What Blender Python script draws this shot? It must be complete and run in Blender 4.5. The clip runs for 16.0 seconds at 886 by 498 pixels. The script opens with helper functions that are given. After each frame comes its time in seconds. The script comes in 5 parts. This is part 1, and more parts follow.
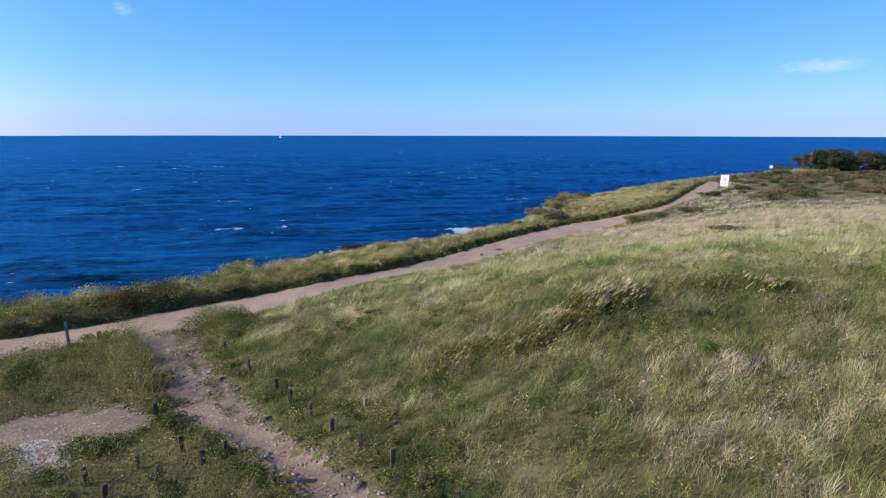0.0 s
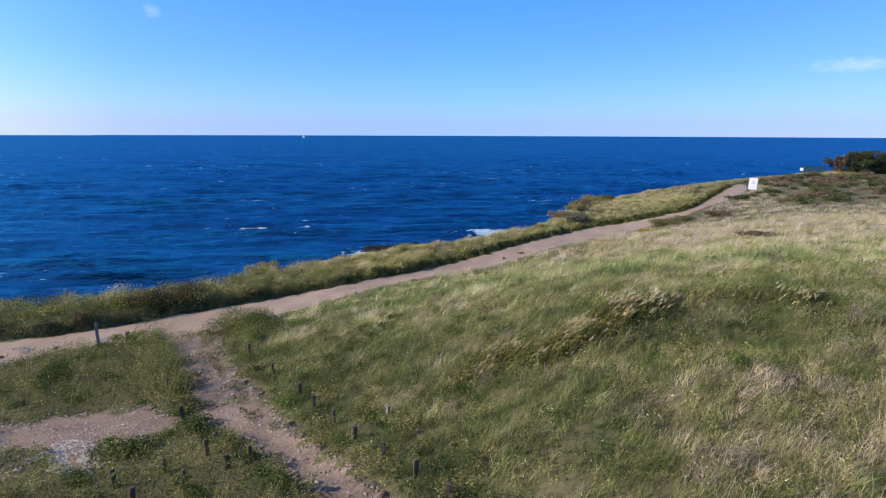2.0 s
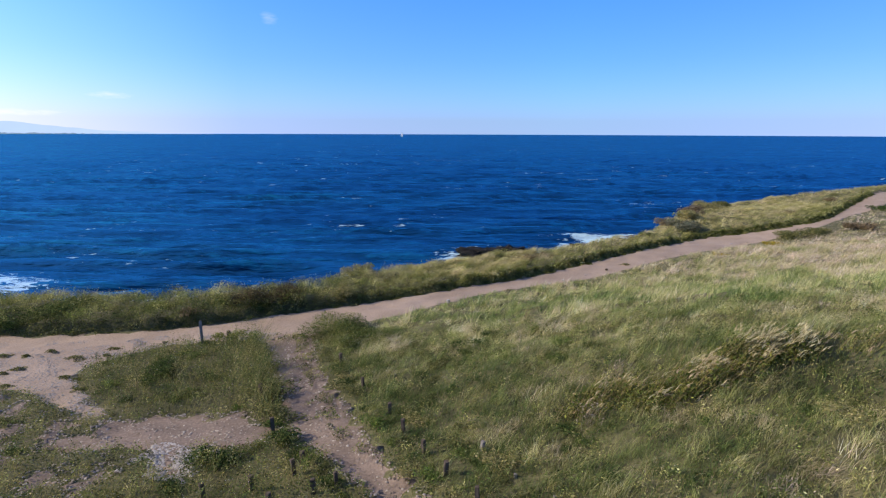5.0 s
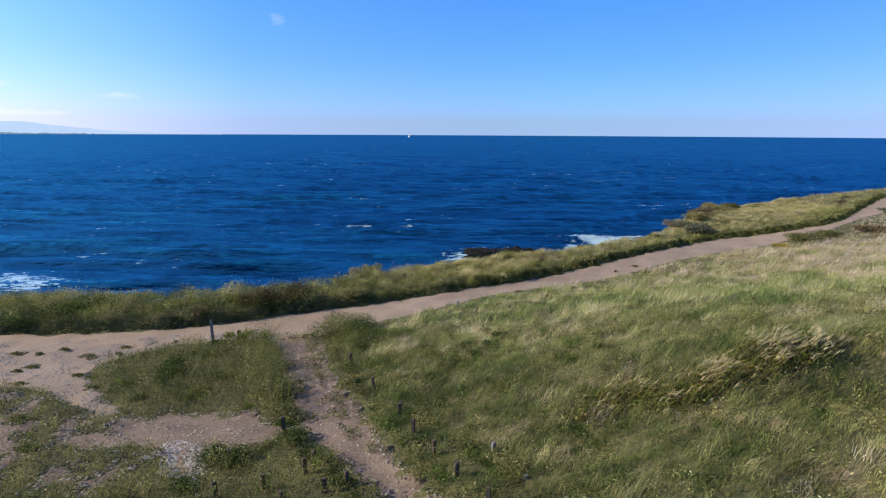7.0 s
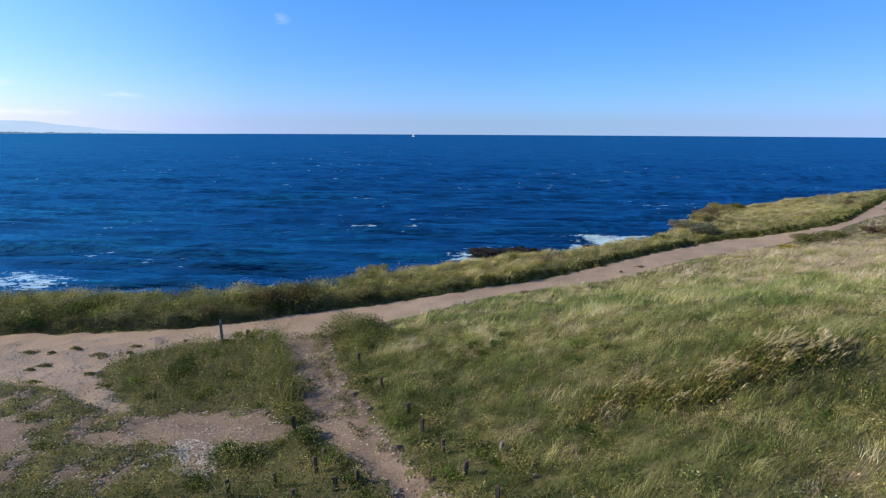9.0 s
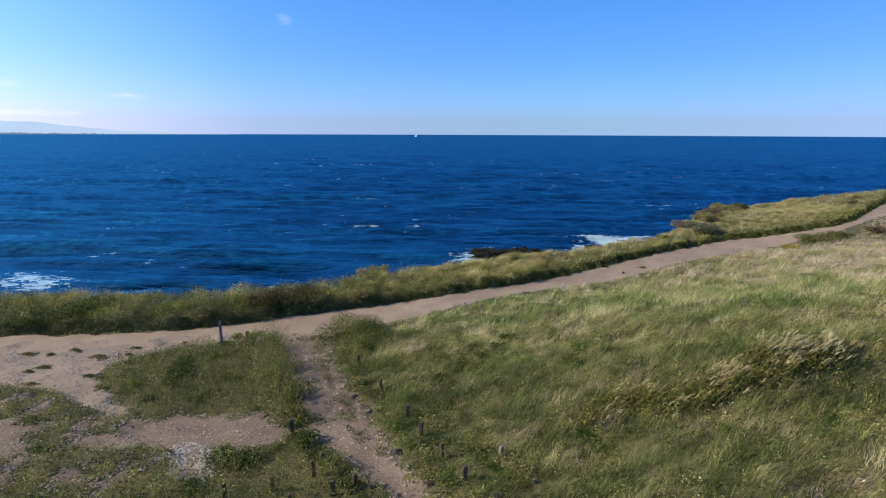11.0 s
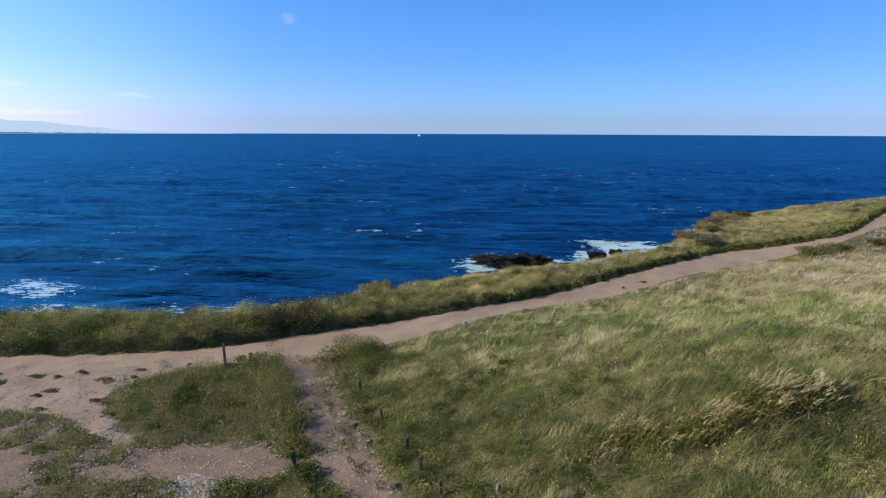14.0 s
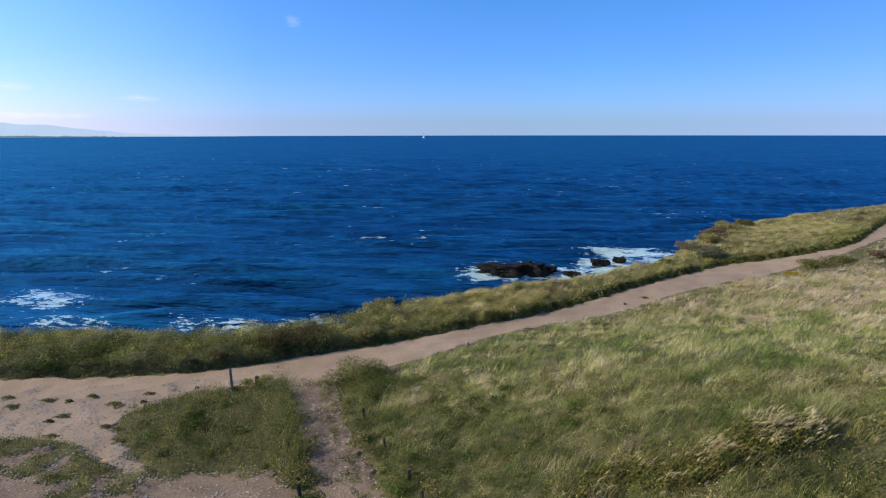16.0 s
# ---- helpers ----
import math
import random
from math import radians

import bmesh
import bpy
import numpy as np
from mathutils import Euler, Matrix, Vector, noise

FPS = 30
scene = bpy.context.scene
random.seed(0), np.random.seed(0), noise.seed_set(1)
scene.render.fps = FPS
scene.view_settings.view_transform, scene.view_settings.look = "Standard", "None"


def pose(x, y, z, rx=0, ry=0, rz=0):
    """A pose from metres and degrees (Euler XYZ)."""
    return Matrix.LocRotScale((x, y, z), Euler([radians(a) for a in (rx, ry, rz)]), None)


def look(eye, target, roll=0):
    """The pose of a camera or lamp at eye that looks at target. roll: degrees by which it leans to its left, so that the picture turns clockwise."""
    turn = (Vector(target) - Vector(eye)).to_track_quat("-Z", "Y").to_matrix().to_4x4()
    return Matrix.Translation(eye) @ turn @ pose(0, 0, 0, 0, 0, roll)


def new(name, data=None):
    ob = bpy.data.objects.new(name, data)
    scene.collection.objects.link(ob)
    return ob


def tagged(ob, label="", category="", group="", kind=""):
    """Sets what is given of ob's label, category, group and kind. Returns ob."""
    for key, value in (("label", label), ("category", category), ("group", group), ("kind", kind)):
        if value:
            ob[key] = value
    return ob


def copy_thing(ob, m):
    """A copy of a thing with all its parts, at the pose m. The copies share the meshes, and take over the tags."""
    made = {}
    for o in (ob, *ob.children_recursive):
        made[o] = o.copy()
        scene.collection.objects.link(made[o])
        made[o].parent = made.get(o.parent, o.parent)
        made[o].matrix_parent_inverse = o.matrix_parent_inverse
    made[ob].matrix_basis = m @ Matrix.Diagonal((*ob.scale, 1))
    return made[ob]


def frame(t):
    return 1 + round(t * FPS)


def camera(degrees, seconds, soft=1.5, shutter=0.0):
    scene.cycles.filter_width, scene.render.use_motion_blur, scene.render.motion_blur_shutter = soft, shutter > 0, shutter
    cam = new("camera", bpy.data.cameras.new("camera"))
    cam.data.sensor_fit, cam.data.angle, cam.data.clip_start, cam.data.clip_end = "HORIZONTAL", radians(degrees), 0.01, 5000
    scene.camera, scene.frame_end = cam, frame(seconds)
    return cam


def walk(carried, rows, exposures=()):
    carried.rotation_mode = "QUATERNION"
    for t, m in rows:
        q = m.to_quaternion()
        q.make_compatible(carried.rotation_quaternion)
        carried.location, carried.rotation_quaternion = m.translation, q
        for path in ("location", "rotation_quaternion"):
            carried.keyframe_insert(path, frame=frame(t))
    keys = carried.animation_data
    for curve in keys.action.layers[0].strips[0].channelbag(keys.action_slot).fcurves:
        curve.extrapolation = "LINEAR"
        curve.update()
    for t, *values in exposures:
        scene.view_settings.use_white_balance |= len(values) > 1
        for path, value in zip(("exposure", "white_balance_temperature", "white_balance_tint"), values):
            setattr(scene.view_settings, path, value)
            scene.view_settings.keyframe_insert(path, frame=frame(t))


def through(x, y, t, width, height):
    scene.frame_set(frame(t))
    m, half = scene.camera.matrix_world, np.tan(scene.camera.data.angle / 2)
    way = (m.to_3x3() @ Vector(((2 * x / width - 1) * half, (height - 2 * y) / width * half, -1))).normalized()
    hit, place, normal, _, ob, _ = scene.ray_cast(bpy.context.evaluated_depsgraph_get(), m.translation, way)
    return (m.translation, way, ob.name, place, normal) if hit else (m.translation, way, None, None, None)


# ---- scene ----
cam = camera(78.8, 16.0, soft=1.2)
PATH = [
    (0, (0.563, -0.465, 7.968), (0.487, 1.489, 7.549), 0.1),
    (0.5, (0.594, -0.497, 7.808), (0.454, 1.454, 7.391), 0.2),
    (1, (0.565, -0.474, 7.859), (0.42, 1.476, 7.441), 0.2),
    (1.5, (0.534, -0.394, 7.998), (0.386, 1.556, 7.579), 0.2),
    (2, (0.425, -0.304, 8.185), (0.273, 1.646, 7.766), 0.2),
    (2.5, (0.302, -0.12, 8.338), (0.147, 1.829, 7.919), 0.2),
    (3, (0.237, 0.08, 8.354), (0.08, 2.029, 7.935), 0.0),
    (3.5, (0.152, 0.313, 8.279), (-0.006, 2.263, 7.86), 0.0),
    (4, (0.082, 0.669, 8.272), (-0.092, 2.617, 7.853), 0.1),
    (4.5, (-0.017, 1.107, 8.316), (-0.357, 3.033, 7.895), 0.2),
    (5, (-0.15, 1.298, 8.431), (-0.636, 3.192, 8.007), 0.2),
    (7.5, (-0.272, 1.15, 8.439), (-0.785, 3.037, 8.018), 0.3),
    (8, (-0.274, 1.075, 8.455), (-0.791, 2.961, 8.032), 0.3),
    (8.5, (-0.376, 1.065, 8.532), (-0.894, 2.95, 8.109), 0.3),
    (9, (-0.381, 1.023, 8.539), (-0.905, 2.906, 8.116), 0.3),
    (11.5, (-0.311, 1.249, 8.569), (-0.846, 3.13, 8.146), 0.2),
    (12, (-0.325, 1.237, 8.867), (-0.863, 3.116, 8.444), 0.2),
    (12.5, (-0.192, 1.25, 9.02), (-0.737, 3.127, 8.598), 0.2),
    (13, (-0.107, 1.184, 9.093), (-0.653, 3.062, 8.672), 0.1),
    (13.5, (-0.106, 1.217, 9.334), (-0.652, 3.095, 8.912), 0.2),
    (14, (-0.17, 1.199, 9.854), (-0.715, 3.076, 9.428), 0.2),
    (14.5, (-0.092, 1.205, 10.153), (-0.641, 3.081, 9.732), 0.1),
    (15, (-0.094, 1.144, 10.515), (-0.641, 3.022, 10.095), -0.0),
    (15.5, (-0.057, 1.083, 10.907), (-0.616, 2.957, 10.485), -0.0),
    (16, (0.038, 1.019, 11.187), (-0.524, 2.892, 10.766), -0.1),
]
walk(cam, [(t, look(eye, target, roll)) for t, eye, target, roll in PATH], [(0.0, 0.22, 6300, 16), (4.0, 0.2, 6300, 16), (5.0, 0.16, 6450, 14), (7.5, 0.05, 6600, 9), (9.0, 0.03, 6650, 8), (16.0, -0.04, 6800, 8)])

# ---- world, sun ----
SUN_AZ, SUN_EL = -103.3, 27.0
SKY_TONES = [(0.66, 0.98, 2.0), (0.6, 0.91, 2.0), (0.52, 0.99, 1.95), (0.46, 1.08, 1.85), (0.76, 0.92, 1.2)]
SKY_ROUND = [(0.0, (0.95, 0.8, 0.9)), (0.13, (0.96, 0.84, 0.92)), (0.4, (1.0, 1.0, 1.0)), (0.68, (1.08, 0.96, 1.0)), (0.85, (1.65, 1.16, 1.08)), (1.0, (1.9, 1.25, 1.1))]
CLOUDS = [((-0.51, 0.84, 0.181), 0.015, 0.011, 0.22), ((-0.706, 0.706, 0.054), 0.035, 0.006, 0.4), ((-0.809, 0.584, 0.066), 0.03, 0.007, 0.4),
          ((0.52, 0.849, 0.098), 0.06, 0.012, 0.3), ((-0.83, 0.55, 0.026), 0.16, 0.006, 0.7)]
world = bpy.data.worlds.new("sky")
scene.world = world
world.use_nodes = True
wn, wl = world.node_tree.nodes, world.node_tree.links
wn.clear()
sky = wn.new("ShaderNodeTexSky")
sky.sky_type, sky.sun_disc = "NISHITA", False
sky.sun_elevation, sky.sun_rotation = radians(SUN_EL), radians(SUN_AZ)
sky.altitude, sky.air_density, sky.dust_density, sky.ozone_density = 0, 1.0, 0.45, 3.0
place = wn.new("ShaderNodeTexCoord")
parts = wn.new("ShaderNodeSeparateXYZ")
wl.new(place.outputs["Generated"], parts.inputs[0])
tone = wn.new("ShaderNodeValToRGB")
for e, (p, c) in zip([tone.color_ramp.elements[0], tone.color_ramp.elements[1], *(tone.color_ramp.elements.new(0.5) for _ in range(3))],
                     [(0.0, SKY_TONES[0]), (0.05, SKY_TONES[1]), (0.12, SKY_TONES[2]), (0.25, SKY_TONES[3]), (0.7, SKY_TONES[4])]):
    e.position, e.color = p, (*c, 1)
wl.new(parts.outputs["Z"], tone.inputs[0])


def world_math(kind, a, b=None, c=None):
    m = wn.new("ShaderNodeMath")
    m.operation = kind
    for i, v in enumerate((a, b, c)):
        if isinstance(v, (int, float)):
            m.inputs[i].default_value = v
        elif v is not None:
            wl.new(v, m.inputs[i])
    return m.outputs[0]


def world_mix(kind, fac, a, b):
    m = wn.new("ShaderNodeMix")
    m.data_type, m.blend_type = "RGBA", kind
    for i, v in ((0, fac), (6, a), (7, b)):
        if isinstance(v, (int, float)):
            m.inputs[i].default_value = v
        elif isinstance(v, tuple):
            m.inputs[i].default_value = (*v, 1)
        else:
            wl.new(v, m.inputs[i])
    return m.outputs[2]


# the air goes on below the level of the eye, down to the edge of the sea
above = wn.new("ShaderNodeCombineXYZ")
wl.new(parts.outputs["X"], above.inputs[0])
wl.new(parts.outputs["Y"], above.inputs[1])
wl.new(world_math("MAXIMUM", parts.outputs["Z"], 0.02), above.inputs[2])
wl.new(above.outputs[0], sky.inputs["Vector"])
# paler and milkier towards the sun
sunward = world_math("ADD", world_math("MULTIPLY", parts.outputs["X"], math.sin(radians(SUN_AZ))), world_math("MULTIPLY", parts.outputs["Y"], math.cos(radians(SUN_AZ))))
milk = wn.new("ShaderNodeValToRGB")
while len(milk.color_ramp.elements) < len(SKY_ROUND):
    milk.color_ramp.elements.new(0.5)
for e, (p, c) in zip(milk.color_ramp.elements, SKY_ROUND):
    e.position, e.color = p, (*c, 1)
wl.new(world_math("MULTIPLY_ADD", sunward, 0.5, 0.5), milk.inputs[0])
air = world_mix("MULTIPLY", 1.0, world_mix("MULTIPLY", 1.0, sky.outputs[0], tone.outputs[0]), milk.outputs[0])
wisp = wn.new("ShaderNodeTexNoise")
wisp.inputs["Scale"].default_value, wisp.inputs["Detail"].default_value = 55.0, 6.0
squash = wn.new("ShaderNodeMapping")
squash.inputs["Scale"].default_value = (1, 1, 3.5)
wl.new(place.outputs["Generated"], squash.inputs[0])
wl.new(squash.outputs[0], wisp.inputs["Vector"])
for (cx, cy, cz), wide, high, strength in CLOUDS:
    dx = world_math("DIVIDE", world_math("SUBTRACT", parts.outputs["X"], cx), wide)
    dy = world_math("DIVIDE", world_math("SUBTRACT", parts.outputs["Y"], cy), wide)
    dz = world_math("DIVIDE", world_math("SUBTRACT", parts.outputs["Z"], cz), high)
    r2 = world_math("ADD", world_math("ADD", world_math("MULTIPLY", dx, dx), world_math("MULTIPLY", dy, dy)), world_math("MULTIPLY", dz, dz))
    soft = world_math("MULTIPLY", world_math("POWER", 2.718, world_math("MULTIPLY", r2, -1.0)), 1.3)
    veil = world_math("MULTIPLY", world_math("MAXIMUM", world_math("SUBTRACT", world_math("MULTIPLY", soft, world_math("MULTIPLY", wisp.outputs[0], 1.7)), 0.4), 0.0), strength)
    air = world_mix("MIX", world_math("MINIMUM", veil, 0.8), air, (8.5, 8.6, 9.0))
bg = wn.new("ShaderNodeBackground")
bg.inputs["Strength"].default_value = 0.115
wout = wn.new("ShaderNodeOutputWorld")
wl.new(air, bg.inputs["Color"])
wl.new(bg.outputs[0], wout.inputs["Surface"])

az, el = radians(SUN_AZ), radians(SUN_EL)
sun_from = Vector((math.sin(az) * math.cos(el), math.cos(az) * math.cos(el), math.sin(el)))
sun = new("sun", bpy.data.lights.new("sun", "SUN"))
sun.data.energy, sun.data.angle, sun.data.color = 5.0, radians(0.6), (1.0, 0.87, 0.65)
sun.matrix_world = look(sun_from * 50, (0, 0, 0))
scene.view_settings.exposure = 0.0

# ---- plan ----
SEA = -12.0
rng = np.random.default_rng(7)
HUMPS = [(3, 20, 1.429), (11, 20, 0.93), (-4, 12, -1.303), (8, 9, -0.398), (14, 30, 1.223), (-8, 22, -0.109),
         (5, 38, -1.116), (20, 15, 0.058), (28, 45, 0.819), (-16, 18, 0.129), (15, 61, -1.046), (22, 95, -1.743)]
FOOT = [(-90, 0), (-60, 11), (-45, 17), (-32.1, 21), (-25.9, 22.7), (-20.4, 25.1), (-16.2, 28.4), (-12.2, 31.6), (-8.2, 35.8),
        (-4.7, 39.8), (-0.4, 45.4), (5.1, 52.5), (12.2, 61.8), (17, 64.8), (22.5, 68), (27.6, 72.3), (34.8, 85), (43, 98.5),
        (51, 109.3), (70, 130), (120, 160)]
NEAR = [(-90, -12), (-50, 7), (-36, 11), (-27, 15), (-22.6, 16.4), (-20.3, 16.1), (-17.7, 15.3), (-16.3, 15.6), (-18.6, 16.8),
        (-20.9, 18.4), (-20.8, 20.2), (-19.8, 21.9), (-17.5, 23.3), (-15.5, 23.5), (-13.2, 24.6), (-11, 27), (-8.8, 29.8),
        (-6.1, 33.8), (-2.6, 38), (1.9, 42.5), (6.5, 48.2), (12.5, 54.6), (19, 61), (25, 66.8), (31.1, 74.5), (37.2, 82.5),
        (45, 95.5), (53, 107), (72, 127), (122, 156)]
SIDE_L = [(-15.6, 24.2), (-13, 20.9), (-10.9, 18.2), (-9.2, 15.9), (-7.2, 14.5), (-5.6, 13.3), (-4.2, 12), (-3.2, 11), (-1.5, 8.5), (1, 4)]
SIDE_R = [(-12.9, 24.9), (-10.9, 21.3), (-8.4, 18.4), (-6.6, 16.15), (-5.1, 14.4), (-3.4, 12.95), (-2.1, 11.7), (-1.1, 10.7), (0.5, 8.3), (3.2, 4)]
PATCH = [(-16.5, 15.3), (-14.3, 16.2), (-11.4, 16.8), (-9.2, 16.1), (-9.8, 14.9), (-12, 14.3), (-11, 13.1), (-11.9, 13.1), (-13.1, 14), (-14.4, 14.1), (-16, 14.3)]
PATCH_B = [(-22, 14), (-19.2, 13.9), (-17.4, 12.9), (-18.6, 11.6), (-21, 11.8)]
COAST = [(-500, -130), (-90, 10), (-60, 21), (-40, 26.2), (-32.6, 28.4), (-26.5, 29.3), (-21.5, 31.8), (-18, 34), (-16.4, 38), (-13.3, 40.8),
         (-8.6, 46.4), (-3, 50.8), (2, 56.3), (8, 65), (11.5, 74), (15, 84), (20, 95), (28, 100.5), (43, 107.5), (63, 129), (95, 158), (150, 185), (500, 260)]


def curve_points(points, step=0.7):
    """Points along a smooth curve through the given ones."""
    p = np.array(points, float)
    out = []
    for i in range(len(p) - 1):
        a, b, c, d = p[max(i - 1, 0)], p[i], p[i + 1], p[min(i + 2, len(p) - 1)]
        n = max(2, min(14, int(np.hypot(*(c - b)) / step)))
        for t in np.arange(n) / n:
            out.append(0.5 * (2 * b + (c - a) * t + (2 * a - 5 * b + 4 * c - d) * t * t + (3 * b - a - 3 * c + d) * t ** 3))
    out.append(p[-1])
    return np.array(out)


def line_distance(x, y, line):
    """Distance to a polyline and the side: positive on its right."""
    best, side = np.full(np.shape(x), 1e9), np.zeros(np.shape(x))
    for (ax, ay), (bx, by) in zip(line[:-1], line[1:]):
        dx, dy = bx - ax, by - ay
        t = np.clip(((x - ax) * dx + (y - ay) * dy) / (dx * dx + dy * dy + 1e-9), 0, 1)
        d = np.hypot(x - ax - t * dx, y - ay - t * dy)
        s = (x - ax) * dy - (y - ay) * dx
        closer = d < best - 1e-6
        best, side = np.where(closer, d, best), np.where(closer, np.sign(s), side)
    return best, side


def inside(x, y, ring):
    """Signed distance to a closed ring, positive inside."""
    ring = np.array(ring, float)
    closed = np.vstack([ring, ring[:1]])
    d, _ = line_distance(x, y, closed)
    odd = np.zeros(np.shape(x), bool)
    for (ax, ay), (bx, by) in zip(closed[:-1], closed[1:]):
        if ay != by:
            odd ^= ((ay > y) != (by > y)) & (x < (bx - ax) * (y - ay) / (by - ay) + ax)
    return np.where(odd, d, -d)


def wobble(x, y, size, seed=0):
    """Smooth irregular values between about -1 and 1 with features of the given size."""
    r = np.random.default_rng(100 + seed)
    out = np.zeros(np.shape(x))
    for k in range(9):
        a, f, ph = r.uniform(0, 2 * np.pi), 2 * np.pi / size * r.uniform(0.6, 1.9), r.uniform(0, 6.28)
        out = out + np.sin((x * np.cos(a) + y * np.sin(a)) * f + ph + 1.3 * np.sin((y * np.cos(a) - x * np.sin(a)) * f * 0.7 + ph * 2))
    return out / 4.5


FIELD_X, FIELD_Y, FIELD_STEP = np.arange(-66, 140, 0.4), np.arange(-8, 170, 0.4), 0.4


def field(ring):
    """A quick reader of the signed distance to a ring: worked out once on a grid, and read between its points."""
    fx, fy = np.meshgrid(FIELD_X, FIELD_Y)
    known = inside(fx, fy, ring)

    def read(x, y):
        x, y = np.asarray(x, float), np.asarray(y, float)
        u, v = (x - FIELD_X[0]) / FIELD_STEP, (y - FIELD_Y[0]) / FIELD_STEP
        out = (u < 0) | (v < 0) | (u >= len(FIELD_X) - 1.01) | (v >= len(FIELD_Y) - 1.01)
        u, v = np.clip(u, 0, len(FIELD_X) - 1.01), np.clip(v, 0, len(FIELD_Y) - 1.01)
        i, j = u.astype(int), v.astype(int)
        a, b = u - i, v - j
        d = known[j, i] * (1 - a) * (1 - b) + known[j, i + 1] * a * (1 - b) + known[j + 1, i] * (1 - a) * b + known[j + 1, i + 1] * a * b
        if out.any():
            d = np.array(d)
            d[out] = inside(x[out], y[out], ring)
        return d

    return read


MAIN_RING = np.vstack([curve_points(FOOT[:18] + [(48, 106.5)], 1.5), curve_points(NEAR[:27] + [(48.5, 104)], 1.0)[::-1]])
SIDE_RING = np.vstack([curve_points(SIDE_L, 0.8), curve_points(SIDE_R, 0.8)[::-1]])
COAST_RING = np.vstack([curve_points(COAST, 3.0), [(600, 200), (600, -600), (-700, -600), (-700, -200)]])
VERGE_RING = np.vstack([curve_points(FOOT, 1.5), [(520, 250), (520, 700), (-700, 700), (-700, -150)]])

in_main, in_side, in_verge, in_coast = field(MAIN_RING), field(SIDE_RING), field(VERGE_RING), field(COAST_RING)
DIRT = [(-32, 13), (-23, 16.3), (-17.5, 15.2), (-13.6, 13.8), (-13, 9.5), (-18, 7), (-30, 7)]
in_dirt = field(np.array(DIRT, float))
in_patch, in_patch_b = field(np.array(PATCH, float)), field(np.array(PATCH_B, float))


MEADOW_RING = np.vstack([curve_points(SIDE_R, 1.0)[::-1], curve_points(NEAR[15:], 2.0), [(400, 100), (400, -200), (5, -200)]])
in_meadow = field(MEADOW_RING)


def coast_inland(x, y):
    return in_coast(x, y)


def base_height(x, y):
    u = 0.68 * x - 0.73 * y
    z = -0.01 + 0.776 * np.tanh((u + 14) / 14) + 1.737 * np.tanh(x / 40) - 1.84 * np.tanh(y / 80)
    for a, b, h in HUMPS:
        z = z + h * np.exp(-((x - a) ** 2 + (y - b) ** 2) / 162.0)
    # a grassy lip with a green hollow before it
    z = z + 0.42 * np.exp(-((x - 8) / 5) ** 2 - ((y - 19.5 + 0.1 * (x - 6)) / 1.3) ** 2)
    z = z - 0.5 * np.exp(-((x - 8) / 4.2) ** 2 - ((y - 17.0 + 0.05 * (x - 6)) / 1.2) ** 2)
    z = z - 1.0 * np.clip((y - 105) / 30, 0, 1)
    return z + 0.13 * np.clip((y - 6) / 8, 0, 1) * (wobble(x, y, 7.5, 11) + 0.6 * wobble(x, y, 3.6, 12)) * np.clip((in_meadow(x, y) - 0.8) / 2.5, 0, 1)


def bareness(x, y):
    """Signed distances inside the main path, the side path and the gravel patches."""
    ragged = 0.16 * wobble(x, y, 1.7, 1) + 0.1 * wobble(x, y, 0.7, 2)
    main = in_main(x, y) + ragged
    side = in_side(x, y) + ragged * 1.2
    patch = np.maximum(in_patch(x, y), in_patch_b(x, y)) + ragged * 1.6
    patch = np.maximum(patch, np.minimum(in_dirt(x, y), 0.5 * wobble(x, y, 3.2, 81) - 0.1) + ragged)
    return main, side, patch


def ground_height(x, y):
    x, y = np.asarray(x, float), np.asarray(y, float)
    z = base_height(x, y)
    s = coast_inland(x, y) + 0.6 * wobble(x, y, 5.0, 3)
    drop = np.clip(-s / 7.5, 0, 1)
    z = z - (z - SEA + 2.5) * drop ** 0.75
    beyond = in_verge(x, y)
    bank = np.clip(beyond / 0.45, 0, 1) * np.clip(s / 1.5, 0, 1)
    z = z + (0.36 - 0.08 * np.tanh((x + 14) / 2) + 0.12 * wobble(x, y, 4.0, 6)) * bank
    return z + 0.05 * wobble(x, y, 2.4, 4) * np.clip(s, 0, 1)


def worn_depth(x, y):
    """How deep the feet have worn the bare ground."""
    m, s, p = bareness(x, y)
    deep = np.where(s > np.maximum(m, p), 0.09 + 0.13 * np.clip((15.5 - y) / 3, 0, 1), 0.03)
    return deep * np.clip(np.maximum(np.maximum(m, s), p) / 0.45, 0, 1)


# ---- materials ----
def material(name, rough=0.8, spec=0.3):
    m = bpy.data.materials.new(name)
    m.use_nodes = True
    b = m.node_tree.nodes["Principled BSDF"]
    b.inputs["Roughness"].default_value = rough
    b.inputs["Specular IOR Level"].default_value = spec
    return m, m.node_tree.nodes, m.node_tree.links, b


def noise_node(n, l, scale, detail=4.0, rough=0.55, coords=None, stretch=None):
    t = n.new("ShaderNodeTexNoise")
    t.inputs["Scale"].default_value, t.inputs["Detail"].default_value, t.inputs["Roughness"].default_value = scale, detail, rough
    g = n.new("ShaderNodeNewGeometry")
    if stretch:
        mp = n.new("ShaderNodeMapping")
        mp.vector_type = "TEXTURE"
        mp.inputs["Scale"].default_value = [1 / v for v in stretch[:3]]
        mp.inputs["Rotation"].default_value = (0, 0, stretch[3] if len(stretch) > 3 else 0)
        l.new(g.outputs["Position"], mp.inputs["Vector"])
        l.new(mp.outputs[0], t.inputs["Vector"])
    else:
        l.new(g.outputs["Position"], t.inputs["Vector"])
    return t


